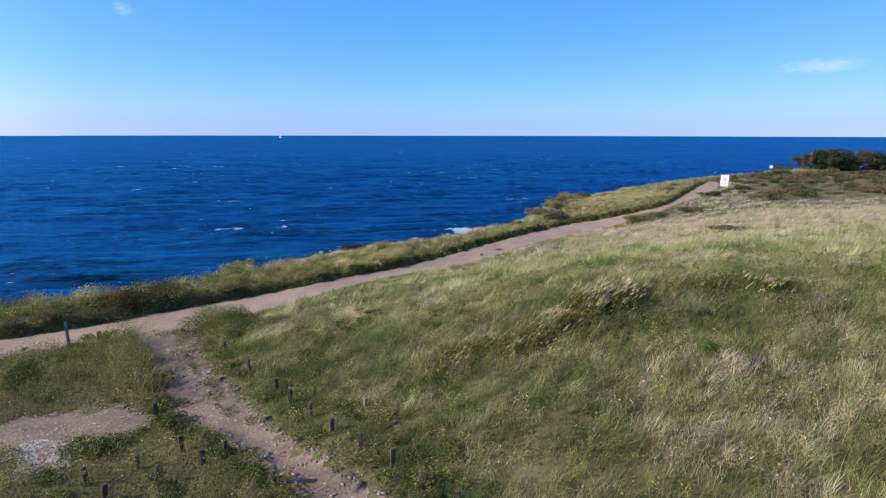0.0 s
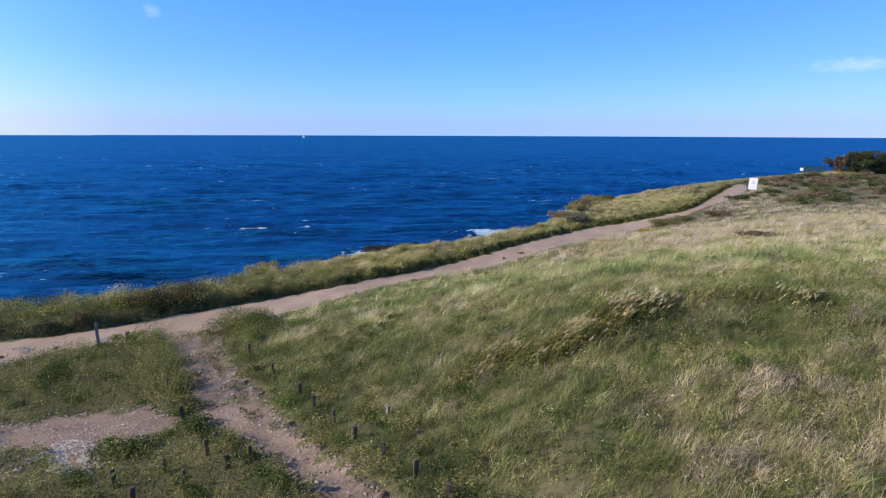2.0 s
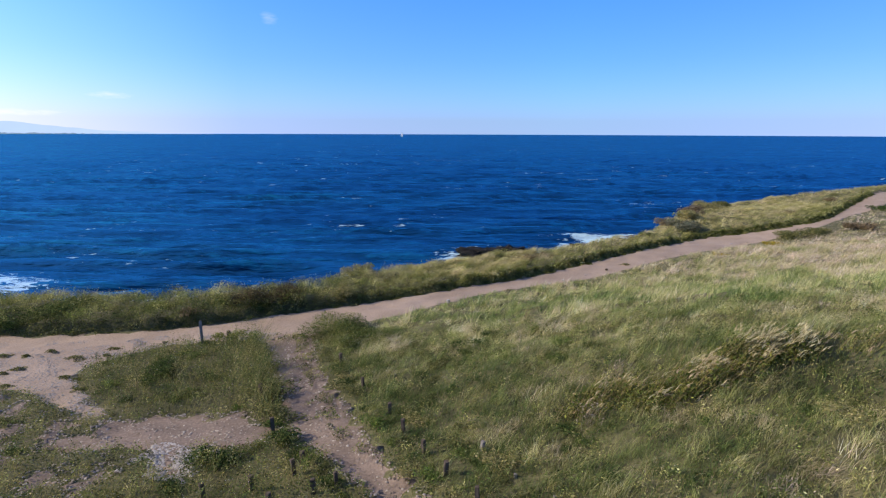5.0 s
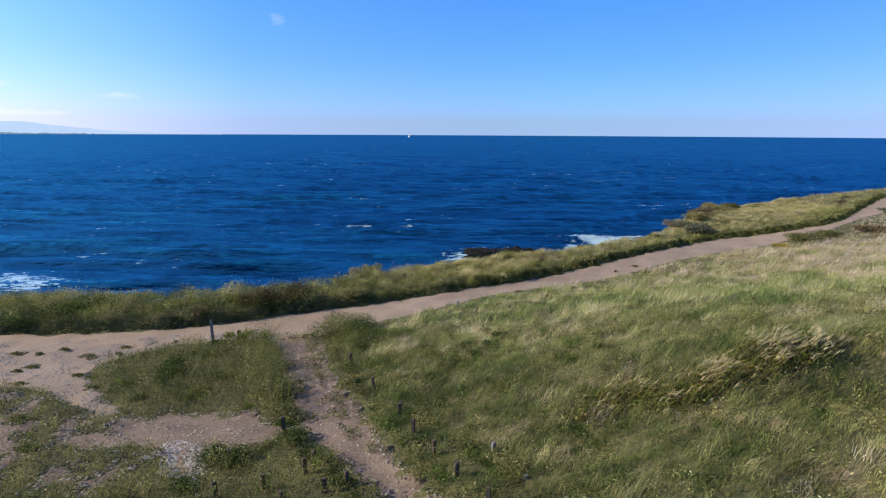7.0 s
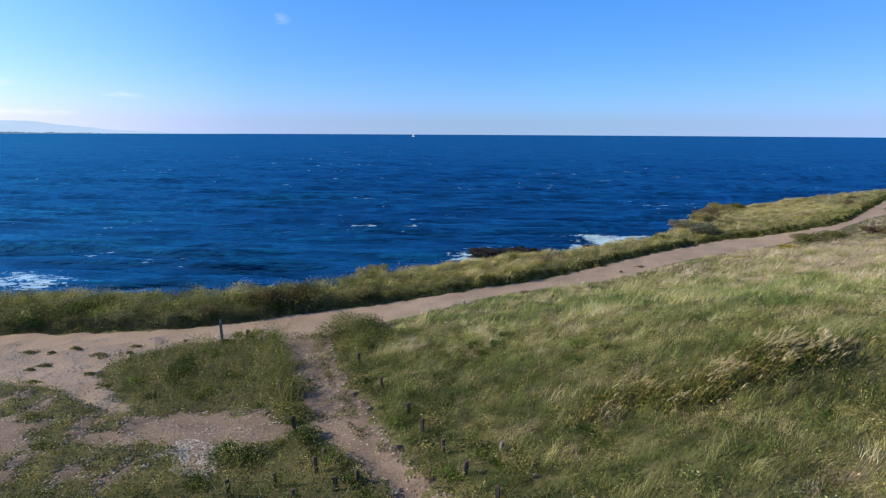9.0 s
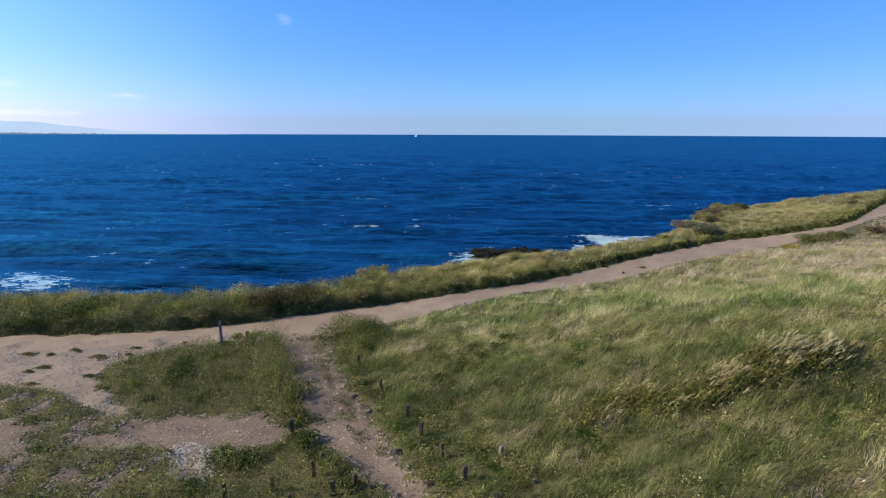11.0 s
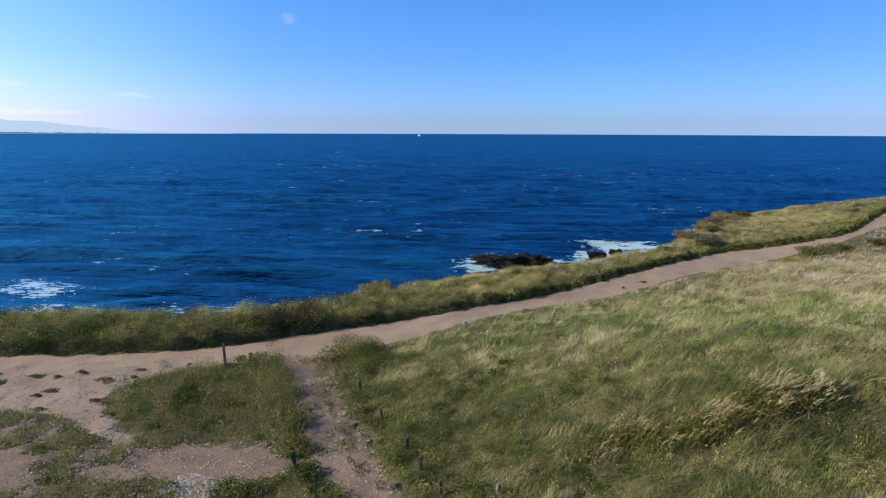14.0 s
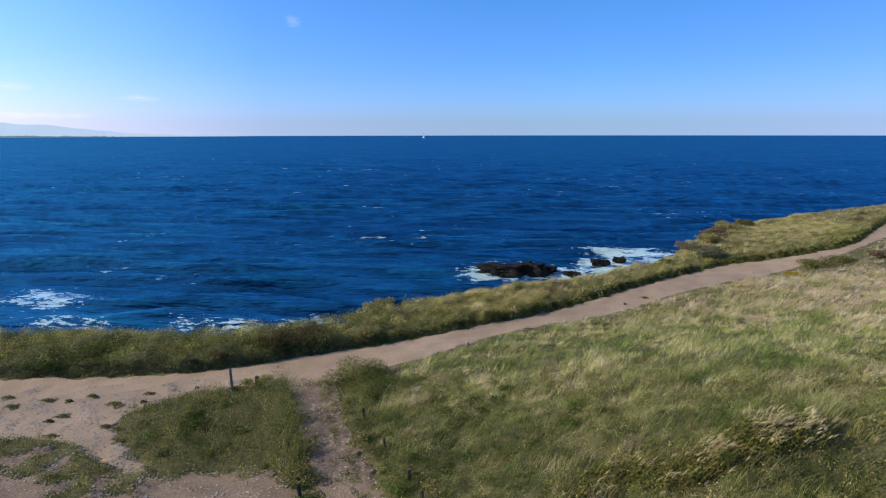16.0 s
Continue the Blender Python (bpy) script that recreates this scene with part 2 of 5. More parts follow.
def ramp(n, l, source, stops):
    r = n.new("ShaderNodeValToRGB")
    while len(r.color_ramp.elements) < len(stops):
        r.color_ramp.elements.new(0.5)
    for e, (p, c) in zip(r.color_ramp.elements, stops):
        e.position, e.color = p, (*c, 1)
    l.new(source, r.inputs[0])
    return r


def mix(n, l, kind, fac, a, b):
    m = n.new("ShaderNodeMix")
    m.data_type, m.blend_type = "RGBA", kind
    for socket, value in ((m.inputs[0], fac), (m.inputs[6], a), (m.inputs[7], b)):
        if isinstance(value, (int, float)):
            socket.default_value = value
        elif isinstance(value, tuple):
            socket.default_value = (*value, 1)
        else:
            l.new(value, socket)
    return m.outputs[2]


def bump(n, l, b, source, strength, distance):
    k = n.new("ShaderNodeBump")
    k.inputs["Strength"].default_value, k.inputs["Distance"].default_value = strength, distance
    l.new(source, k.inputs["Height"])
    l.new(k.outputs[0], b.inputs["Normal"])


def plain_material(name, light, dark, scale=3.0, rough=0.8, relief=0.3, distance=0.02, spec=0.3, fine=None):
    m, n, l, b = material(name, rough, spec)
    big, small = noise_node(n, l, scale), noise_node(n, l, fine or scale * 9)
    c = ramp(n, l, big.outputs[0], [(0.3, dark), (0.7, light)])
    f = ramp(n, l, small.outputs[0], [(0.25, (0.55, 0.55, 0.55)), (0.75, (1.25, 1.25, 1.25))])
    l.new(mix(n, l, "MULTIPLY", 0.8, c.outputs[0], f.outputs[0]), b.inputs["Base Color"])
    bump(n, l, b, small.outputs[0], relief, distance)
    return m


soil = plain_material("soil", (0.17, 0.155, 0.075), (0.08, 0.08, 0.035), 0.5, 0.95, 0.6, 0.05, fine=7)
sand = plain_material("sand_path", (0.43, 0.33, 0.25), (0.33, 0.25, 0.185), 0.35, 0.95, 0.35, 0.02, fine=14)
gravel = plain_material("gravel_path", (0.29, 0.22, 0.172), (0.185, 0.14, 0.11), 0.8, 0.95, 0.7, 0.03, fine=11)
rock_mat = plain_material("wet_rock", (0.02, 0.018, 0.017), (0.007, 0.007, 0.007), 0.8, 0.75, 1.0, 0.15, 0.2)
cliff_mat = plain_material("cliff", (0.3, 0.23, 0.15), (0.15, 0.12, 0.08), 0.4, 0.95, 0.8, 0.2)


# ---- mesh helpers ----
def mesh_object(name, verts, faces, mat, smooth=False, parent=None):
    me = bpy.data.meshes.new(name)
    verts, faces = np.asarray(verts, np.float32), np.asarray(faces, np.int32)
    k = faces.shape[1]
    me.vertices.add(len(verts))
    me.vertices.foreach_set("co", verts.ravel())
    me.loops.add(faces.size)
    me.loops.foreach_set("vertex_index", faces.ravel())
    me.polygons.add(len(faces))
    me.polygons.foreach_set("loop_start", np.arange(len(faces), dtype=np.int32) * k)
    me.polygons.foreach_set("loop_total", np.full(len(faces), k, np.int32))
    if smooth:
        me.polygons.foreach_set("use_smooth", np.ones(len(faces), bool))
    me.update(calc_edges=True)
    me.materials.append(mat)
    ob = new(name, me)
    ob.parent = parent
    return ob


def part(name, bm, mat, parent=None, label=""):
    me = bpy.data.meshes.new(name)
    bm.to_mesh(me)
    bm.free()
    me.materials.append(mat)
    ob = new(name, me)
    ob.parent = parent
    return tagged(ob, label) if label else ob


def graded(lo, hi, fine_lo, fine_hi, step, grow=1.16):
    mid = list(np.arange(fine_lo, fine_hi + step / 2, step))
    up, s = [], step
    v = mid[-1]
    while v < hi:
        s *= grow
        v += s
        up.append(v)
    down, s = [], step
    v = mid[0]
    while v > lo:
        s *= grow
        v -= s
        down.append(v)
    return np.array(down[::-1] + mid + up)


def grid_faces(nx, ny):
    i = (np.arange(ny - 1)[:, None] * nx + np.arange(nx - 1)[None]).ravel()
    return np.stack([i, i + 1, i + 1 + nx, i + nx], 1)


# ---- ground, paths ----
gx, gy = graded(-420, 420, -44, 56, 0.38), graded(-300, 290, 2, 112, 0.38)
X, Y = np.meshgrid(gx, gy)
main_d, side_d, patch_d = bareness(X, Y)
Z = ground_height(X, Y)
bare = np.maximum(np.maximum(main_d, side_d), patch_d)
Zp = Z - worn_depth(X, Y)
Zg = Zp - np.where(bare > 0.7, 0.06, 0.0)
faces = grid_faces(len(gx), len(gy))
ground = mesh_object("ground", np.stack([X, Y, Zg], -1).reshape(-1, 3), faces, soil, True)
tagged(ground, "grassy coastal ground with soil showing between the plants", "ground", kind="structure")
quad = lambda a: a.ravel()[faces].mean(1)
qm, qs, qp = quad(main_d), quad(side_d), quad(patch_d)
owner = np.where(np.maximum(np.maximum(qm, qs), qp) < 0, -1, np.argmax(np.stack([qm, qs, qp]), 0))
top = np.stack([X, Y, Zp + 0.012], -1).reshape(-1, 3)
for index, (name, mat, label) in enumerate([("path", sand, "wide trodden sandy coastal path with pebbles"),
                                            ("side_path", gravel, "narrow worn gravel side path through the grass"),
                                            ("gravel_ground", gravel, "bare trampled patch of gravel and pebbles")]):
    own = [main_d, side_d, patch_d][index]
    mine = faces[(own.ravel()[faces].max(1) > 0) & ((owner == index) | (owner == -1))]
    used, back = np.unique(mine, return_inverse=True)
    grad = np.stack(np.gradient(own, gx, gy, axis=(1, 0)), -1).reshape(-1, 2)[used]
    depth = own.ravel()[used]
    reach = np.where(depth < 0, np.clip(-depth, 0, 0.6), 0)[:, None]
    pts = top[used] + (0, 0, 0.004 * index)
    pts[:, :2] += grad / (np.linalg.norm(grad, axis=1, keepdims=True) + 1e-6) * reach
    moved = reach[:, 0] > 0
    pts[moved, 2] = ground_height(pts[moved, 0], pts[moved, 1]) - worn_depth(pts[moved, 0], pts[moved, 1]) - 0.035
    ob = mesh_object(name, pts, back.reshape(-1, 4), mat, True)
    tagged(ob, label, "path", kind="structure")


# ---- sea ----
def sea_material():
    m, n, l, b = material("sea_water", 0.2, 0.16)
    b.inputs["IOR"].default_value = 1.33
    big = noise_node(n, l, 0.01, 3.0, 0.5, stretch=(1, 4.0, 1, 0.21))
    c = ramp(n, l, big.outputs[0], [(0.35, (0.001, 0.033, 0.135)), (0.65, (0.002, 0.06, 0.18))])
    w = noise_node(n, l, 0.34, 4.0, 0.55, stretch=(0.22, 1.1, 1, 0.21))
    spot, parts_of = n.new("ShaderNodeNewGeometry"), n.new("ShaderNodeSeparateXYZ")
    l.new(spot.outputs["Position"], parts_of.inputs[0])
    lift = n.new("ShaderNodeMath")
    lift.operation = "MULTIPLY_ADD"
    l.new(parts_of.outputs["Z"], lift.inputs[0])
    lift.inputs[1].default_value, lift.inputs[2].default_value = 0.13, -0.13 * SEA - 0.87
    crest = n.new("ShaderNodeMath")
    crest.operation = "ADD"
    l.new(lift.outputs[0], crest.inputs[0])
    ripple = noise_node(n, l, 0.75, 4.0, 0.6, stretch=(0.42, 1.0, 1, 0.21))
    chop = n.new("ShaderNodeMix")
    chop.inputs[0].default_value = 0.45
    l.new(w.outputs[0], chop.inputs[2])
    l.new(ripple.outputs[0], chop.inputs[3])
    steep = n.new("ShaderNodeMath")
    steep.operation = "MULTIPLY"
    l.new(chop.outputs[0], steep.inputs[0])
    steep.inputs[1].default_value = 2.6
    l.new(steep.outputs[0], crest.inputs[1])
    # water tinted greener and lighter to the left and close in
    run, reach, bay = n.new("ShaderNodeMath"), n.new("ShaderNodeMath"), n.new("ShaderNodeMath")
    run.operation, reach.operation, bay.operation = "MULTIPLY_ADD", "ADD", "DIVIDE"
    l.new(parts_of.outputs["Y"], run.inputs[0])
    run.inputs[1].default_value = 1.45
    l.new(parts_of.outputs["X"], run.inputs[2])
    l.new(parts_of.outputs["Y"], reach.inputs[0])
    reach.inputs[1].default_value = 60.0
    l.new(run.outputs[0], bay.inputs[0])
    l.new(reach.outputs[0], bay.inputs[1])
    teal_tint = ramp(n, l, bay.outputs[0], [(0.2, (1.5, 1.3, 0.9)), (1.0, (1.0, 0.95, 1.0))])
    # wave light and shade put into the colour: crests lighter, hollows darker
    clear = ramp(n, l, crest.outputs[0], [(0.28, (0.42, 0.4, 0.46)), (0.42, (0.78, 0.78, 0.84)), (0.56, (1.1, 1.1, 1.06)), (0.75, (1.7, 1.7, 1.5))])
    water = mix(n, l, "MULTIPLY", 1.0, mix(n, l, "MULTIPLY", 1.0, c.outputs[0], teal_tint.outputs[0]), clear.outputs[0])
    # whitecaps: short streaks along the crests, and lace round the rocks and the shore
    caps = noise_node(n, l, 0.42, 5.0, 0.68, stretch=(0.38, 1.2, 1, 0.21))
    gate = noise_node(n, l, 0.02, 2.0, 0.5, stretch=(1, 1.6, 1, 0.1))
    cap = n.new("ShaderNodeMath")
    cap.operation = "MULTIPLY_ADD"
    l.new(gate.outputs[0], cap.inputs[0])
    cap.inputs[1].default_value = 0.35
    l.new(caps.outputs[0], cap.inputs[2])
    cap_mask = ramp(n, l, cap.outputs[0], [(0.86, (0, 0, 0)), (0.91, (0.85, 0.85, 0.85))])
    at = n.new("ShaderNodeAttribute")
    at.attribute_name = "foam"
    lace = noise_node(n, l, 1.0, 6.0, 0.7, stretch=(0.55, 1.5, 1, 0.21))
    add = n.new("ShaderNodeMath")
    add.operation = "ADD"
    l.new(at.outputs["Fac"], add.inputs[0])
    vein = n.new("ShaderNodeMath")
    vein.operation = "MULTIPLY_ADD"
    l.new(lace.outputs[0], vein.inputs[0])
    vein.inputs[1].default_value, vein.inputs[2].default_value = 2.0, -0.5
    l.new(vein.outputs[0], add.inputs[1])
    lace_mask = ramp(n, l, add.outputs[0], [(0.93, (0, 0, 0)), (1.22, (0.22, 0.22, 0.22)), (1.55, (0.9, 0.9, 0.9))])
    foam = mix(n, l, "ADD", 1.0, cap_mask.outputs[0], lace_mask.outputs[0])
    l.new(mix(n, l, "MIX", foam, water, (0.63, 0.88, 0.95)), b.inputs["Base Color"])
    rough = ramp(n, l, foam, [(0.0, (0.2, 0.2, 0.2)), (1.0, (0.9, 0.9, 0.9))])
    l.new(rough.outputs[0], b.inputs["Roughness"])
    k = n.new("ShaderNodeBump")
    k.inputs["Strength"].default_value, k.inputs["Distance"].default_value = 1.0, 2.1
    l.new(w.outputs[0], k.inputs["Height"])
    body, shine, both = n.new("ShaderNodeBsdfDiffuse"), n.new("ShaderNodeBsdfGlossy"), n.new("ShaderNodeMixShader")
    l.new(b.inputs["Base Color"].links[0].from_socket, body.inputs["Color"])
    shine.inputs["Color"].default_value, shine.inputs["Roughness"].default_value = (0.16, 0.7, 0.97, 1), 0.22
    fine = n.new("ShaderNodeBump")
    fine.inputs["Strength"].default_value, fine.inputs["Distance"].default_value = 1.0, 0.5
    l.new(ripple.outputs[0], fine.inputs["Height"])
    l.new(k.outputs[0], fine.inputs["Normal"])
    fresnel = n.new("ShaderNodeFresnel")
    fresnel.inputs["IOR"].default_value = 1.33
    share = ramp(n, l, fresnel.outputs[0], [(0.05, (0.0, 0.0, 0.0)), (0.25, (0.03, 0.03, 0.03)), (0.6, (0.1, 0.1, 0.1)), (1.0, (0.25, 0.25, 0.25))])
    l.new(share.outputs[0], both.inputs[0])
    l.new(k.outputs[0], body.inputs["Normal"])
    l.new(fine.outputs[0], fresnel.inputs["Normal"])
    calm = n.new("ShaderNodeBump")
    calm.inputs["Strength"].default_value, calm.inputs["Distance"].default_value = 1.0, 0.6
    l.new(w.outputs[0], calm.inputs["Height"])
    l.new(calm.outputs[0], shine.inputs["Normal"])
    l.new(body.outputs[0], both.inputs[1])
    l.new(shine.outputs[0], both.inputs[2])
    l.new(both.outputs[0], n["Material Output"].inputs["Surface"])
    return m


sea_mat = sea_material()
angles = np.concatenate([np.linspace(-62, 66, 380), np.linspace(66, 298, 40)[1:-1]])
A = np.radians(angles)
rings = 22 * 1.0135 ** np.arange(int(math.log(4990 / 22) / math.log(1.0135)) + 1)
R, T = np.meshgrid(rings, np.append(A, A[0] + 2 * np.pi), indexing="ij")
SX, SY = -R * np.sin(T), R * np.cos(T)


def swell(x, y):
    r = np.random.default_rng(5)
    z = np.zeros(np.shape(x))
    x, y = x + 1.2 * wobble(x, y, 40, 21), y + 2.2 * wobble(x, y, 34, 22)
    for k in range(18):
        wave = r.uniform(3.5, 11)
        a = radians(102) + r.normal(0, 0.14)
        p = (x * np.cos(a) + y * np.sin(a)) * 2 * np.pi / wave + r.uniform(0, 6.28)
        z = z + 0.017 * wave * (1 - np.abs(np.sin(p / 2)) * 2)
    return z


ROCKS = [(-15.9, 91.0, 3.9, 1.9, 0.85), (-11.4, 92.2, 2.3, 1.3, 0.95), (-8.7, 93.2, 1.5, 0.9, 0.5), (0.0, 101.5, 1.6, 0.8, 0.4), (-4.5, 91.5, 1.2, 0.7, 0.3), (3.5, 104.5, 1.2, 0.7, 0.35)]
foam = np.zeros(SX.shape)
for cx, cy, rx, ry, _ in ROCKS:
    foam = np.maximum(foam, 1.25 - 0.55 * np.hypot((SX - cx) / (rx + 1.6), (SY - cy) / (ry + 2.4)))
for cx, cy, rx, ry, power in [(-78, 57, 8, 4.5, 0.6), (-66, 50, 8, 2.5, 0.5), (5, 115, 11, 4.5, 0.8), (-2, 96, 8, 3, 0.7), (11, 108, 4, 3, 0.9), (-45, 55, 9, 2.5, 0.5), (-36, 58, 4, 5, 0.55)]:
    foam = np.maximum(foam, power * np.clip(1.6 - np.hypot((SX - cx) / rx, (SY - cy) / ry), 0, 1))
near_shore = (R < 260) & (np.abs(T) < 1.4)
shore = np.full(SX.shape, -99.0)
shore[near_shore] = coast_inland(SX[near_shore], SY[near_shore])
foam = np.maximum(foam, np.maximum(0.72 * np.clip(1 - np.abs(shore + 7.5) / 4.5, 0, 1), 0.42 * np.clip(1 - np.abs(shore + 16) / 13, 0, 1)))
foam = np.clip(foam, 0, 0.78) * (0.8 + 0.3 * wobble(SX, SY, 7, 23))
SZ = SEA + swell(SX, SY) * np.clip(1.2 - R / 900, 0, 1)
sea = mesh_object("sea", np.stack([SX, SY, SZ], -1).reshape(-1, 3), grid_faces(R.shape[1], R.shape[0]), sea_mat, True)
sea.data.attributes.new("foam", "FLOAT", "POINT").data.foreach_set("value", foam.astype(np.float32).ravel())
tagged(sea, "deep blue choppy sea with small whitecaps", "sea", kind="structure")


# ---- plants ----
def tinted_material(name, through=0.35, rough=0.75):
    """Leaves and blades: each takes the colour of its species, with light coming through."""
    m, n, l, b = material(name, rough, 0.12)
    at = n.new("ShaderNodeAttribute")
    at.attribute_name = "tint"
    small = noise_node(n, l, 6.0, 3.0)
    f = ramp(n, l, small.outputs[0], [(0.25, (0.75, 0.75, 0.75)), (0.75, (1.2, 1.2, 1.2))])
    c = mix(n, l, "MULTIPLY", 1.0, at.outputs["Color"], f.outputs[0])
    l.new(c, b.inputs["Base Color"])
    tr = n.new("ShaderNodeBsdfTranslucent")
    l.new(c, tr.inputs["Color"])
    mx = n.new("ShaderNodeMixShader")
    mx.inputs[0].default_value = through
    l.new(b.outputs[0], mx.inputs[1])
    l.new(tr.outputs[0], mx.inputs[2])
    l.new(mx.outputs[0], n["Material Output"].inputs["Surface"])
    return m


plant_mat = tinted_material("plant_leaves", 0.42)


def plant_mesh(name, pieces, parent=None):
    """One mesh from several (vertices, quads, tint per vertex)."""
    v, f, c, count = [], [], [], 0
    for pv, pf, pc in pieces:
        v.append(pv)
        f.append(pf + count)
        c.append(pc)
        count += len(pv)
    v, f, c = np.concatenate(v), np.concatenate(f), np.concatenate(c)
    ob = mesh_object(name, v, f, plant_mat, False, parent)
    ob.data.attributes.new("tint", "FLOAT_COLOR", "POINT").data.foreach_set("color", np.c_[c, np.ones(len(c))].astype(np.float32).ravel())
    return ob


def palette(stops, t):
    """Colours between the given stops, for t from 0 to 1."""
    p, c = np.array([s[0] for s in stops]), np.array([s[1] for s in stops])
    return np.stack([np.interp(t, p, c[:, k]) for k in range(3)], -1)


def blades(x, y, z, height, width, lean, towards, tint, segments=2, tip=0.2):
    """Bent tapering blades as strips."""
    n = len(x)
    turn = rng.uniform(0, 2 * np.pi, n)
    wx, wy = np.cos(turn) * width / 2, np.sin(turn) * width / 2
    out = np.zeros((n, 2 * (segments + 1), 3))
    for k in range(segments + 1):
        f = k / segments
        bend = lean * f ** 1.6
        cx, cy = x + np.cos(towards) * height * bend, y + np.sin(towards) * height * bend
        cz = z - 0.03 + height * f * np.sqrt(np.clip(1 - (0.65 * bend) ** 2, 0.06, 1))
        taper = 1 - (1 - tip) * f ** 1.5
        out[:, 2 * k] = np.stack([cx - wx * taper, cy - wy * taper, cz], -1)
        out[:, 2 * k + 1] = np.stack([cx + wx * taper, cy + wy * taper, cz], -1)
    base = np.arange(n)[:, None, None] * (2 * (segments + 1))
    strip = np.array([[2 * k, 2 * k + 1, 2 * k + 3, 2 * k + 2] for k in range(segments)])[None]
    return out.reshape(-1, 3), (base + strip).reshape(-1, 4), np.repeat(tint, 2 * (segments + 1), 0)


def leaves(p, size, tint, flat=0.5):
    """Small pointed leaves at the points p, turned at random, the more level the higher flat."""
    n = len(p)
    a = rng.normal(0, 1, (n, 3)) * (1, 1, 1 - flat)
    a /= np.linalg.norm(a, axis=1, keepdims=True)
    b = np.cross(a, rng.normal(0, 1, (n, 3)) * (flat, flat, 1) + 1e-3)
    b /= np.linalg.norm(b, axis=1, keepdims=True)
    s = np.reshape(size, (-1, 1)) * np.ones((n, 1))
    v = np.stack([p - a * s, p + b * s * 0.45 - a * s * 0.1, p + a * s, p - b * s * 0.45 - a * s * 0.1], 1)
    return v.reshape(-1, 3), np.arange(4 * n).reshape(-1, 4), np.repeat(tint, 4, 0)


def vary(tint, amount=0.38):
    return np.clip(tint * rng.uniform(1 - amount, 1 + amount, (len(tint), 1)), 0.004, 0.9)


MEADOW = [(0.0, (0.035, 0.075, 0.018)), (0.22, (0.105, 0.15, 0.046)), (0.42, (0.235, 0.265, 0.09)), (0.62, (0.4, 0.375, 0.185)), (0.8, (0.5, 0.43, 0.28)), (1.0, (0.56, 0.45, 0.36))]
WEEDS = [(0.0, (0.04, 0.068, 0.018)), (0.45, (0.135, 0.165, 0.045)), (0.75, (0.29, 0.275, 0.095)), (1.0, (0.44, 0.38, 0.18))]
VERGE = [(0.0, (0.04, 0.06, 0.018)), (0.35, (0.125, 0.15, 0.038)), (0.6, (0.27, 0.275, 0.085)), (0.8, (0.46, 0.42, 0.17)), (1.0, (0.6, 0.51, 0.28))]


def scatter(count, x0, x1, y0, y1):
    return rng.uniform(x0, x1, count), rng.uniform(y0, y1, count)


def right_of_paths(x, y):
    """Meadow side: above zero to the right of the side path."""
    return in_meadow(x, y)



def bare_depth(x, y):
    m, s, p = bareness(x, y)
    return np.maximum(np.maximum(m, s), p)


def swept(x, y, size, seed):
    """Irregular values in streaks that run the way the wind blows."""
    u, v = 0.83 * x + 0.56 * y, -0.56 * x + 0.83 * y
    return wobble(0.34 * u, v, size, seed)


def dryness(x, y):
    d = 0.44 + 0.15 * wobble(x, y, 9, 31) + 0.16 * wobble(x, y, 3.2, 32) + 0.17 * swept(x, y, 2.2, 33) + 0.1 * swept(x, y, 0.9, 39)
    d = d + 0.13 * np.clip((y - 34) / 10, 0, 1) + 0.07 * np.clip((4 - x) / 5, 0, 1) * np.clip((30 - y) / 5, 0, 1)
    d = d - 0.2 * np.exp(-((x - 8.5) / 4) ** 2 - ((y - 17.8) / 1.3) ** 2)
    d = d + 0.16 * np.clip((y - 24) / 16, -0.6, 1) + 0.12 * np.clip((x - 2) / 8, -1.5, 1) * (y < 20) + 0.14 * np.clip((x - 1) / 6, 0, 1) * np.clip((17 - y) / 3, 0, 1)
    d = d - 0.05 * np.clip((2 - x) / 5, 0, 1) * np.clip((25 - y) / 4, 0, 1) + 0.03 * np.clip((y - 21) / 5, 0, 1)
    d = d - 0.11 * np.clip((y - 23) / 6, 0, 1) * np.clip((16 - x) / 8, 0, 1) * np.clip((62 - y) / 12, 0, 1)
    return d - 0.04 * np.clip((6 - x) / 4, 0, 1) * np.clip((14 - y) / 4, 0, 1) + 0.1 * np.exp(-((x - 8) ** 2 / 50 + (y - 22.5) ** 2 / 6)) - 0.1 * np.exp(-((x - 10) ** 2 / 30 + (y - 18.5) ** 2 / 2)) - 0.05 * np.exp(-((x - 14) ** 2 / 60 + (y - 27) ** 2 / 16))


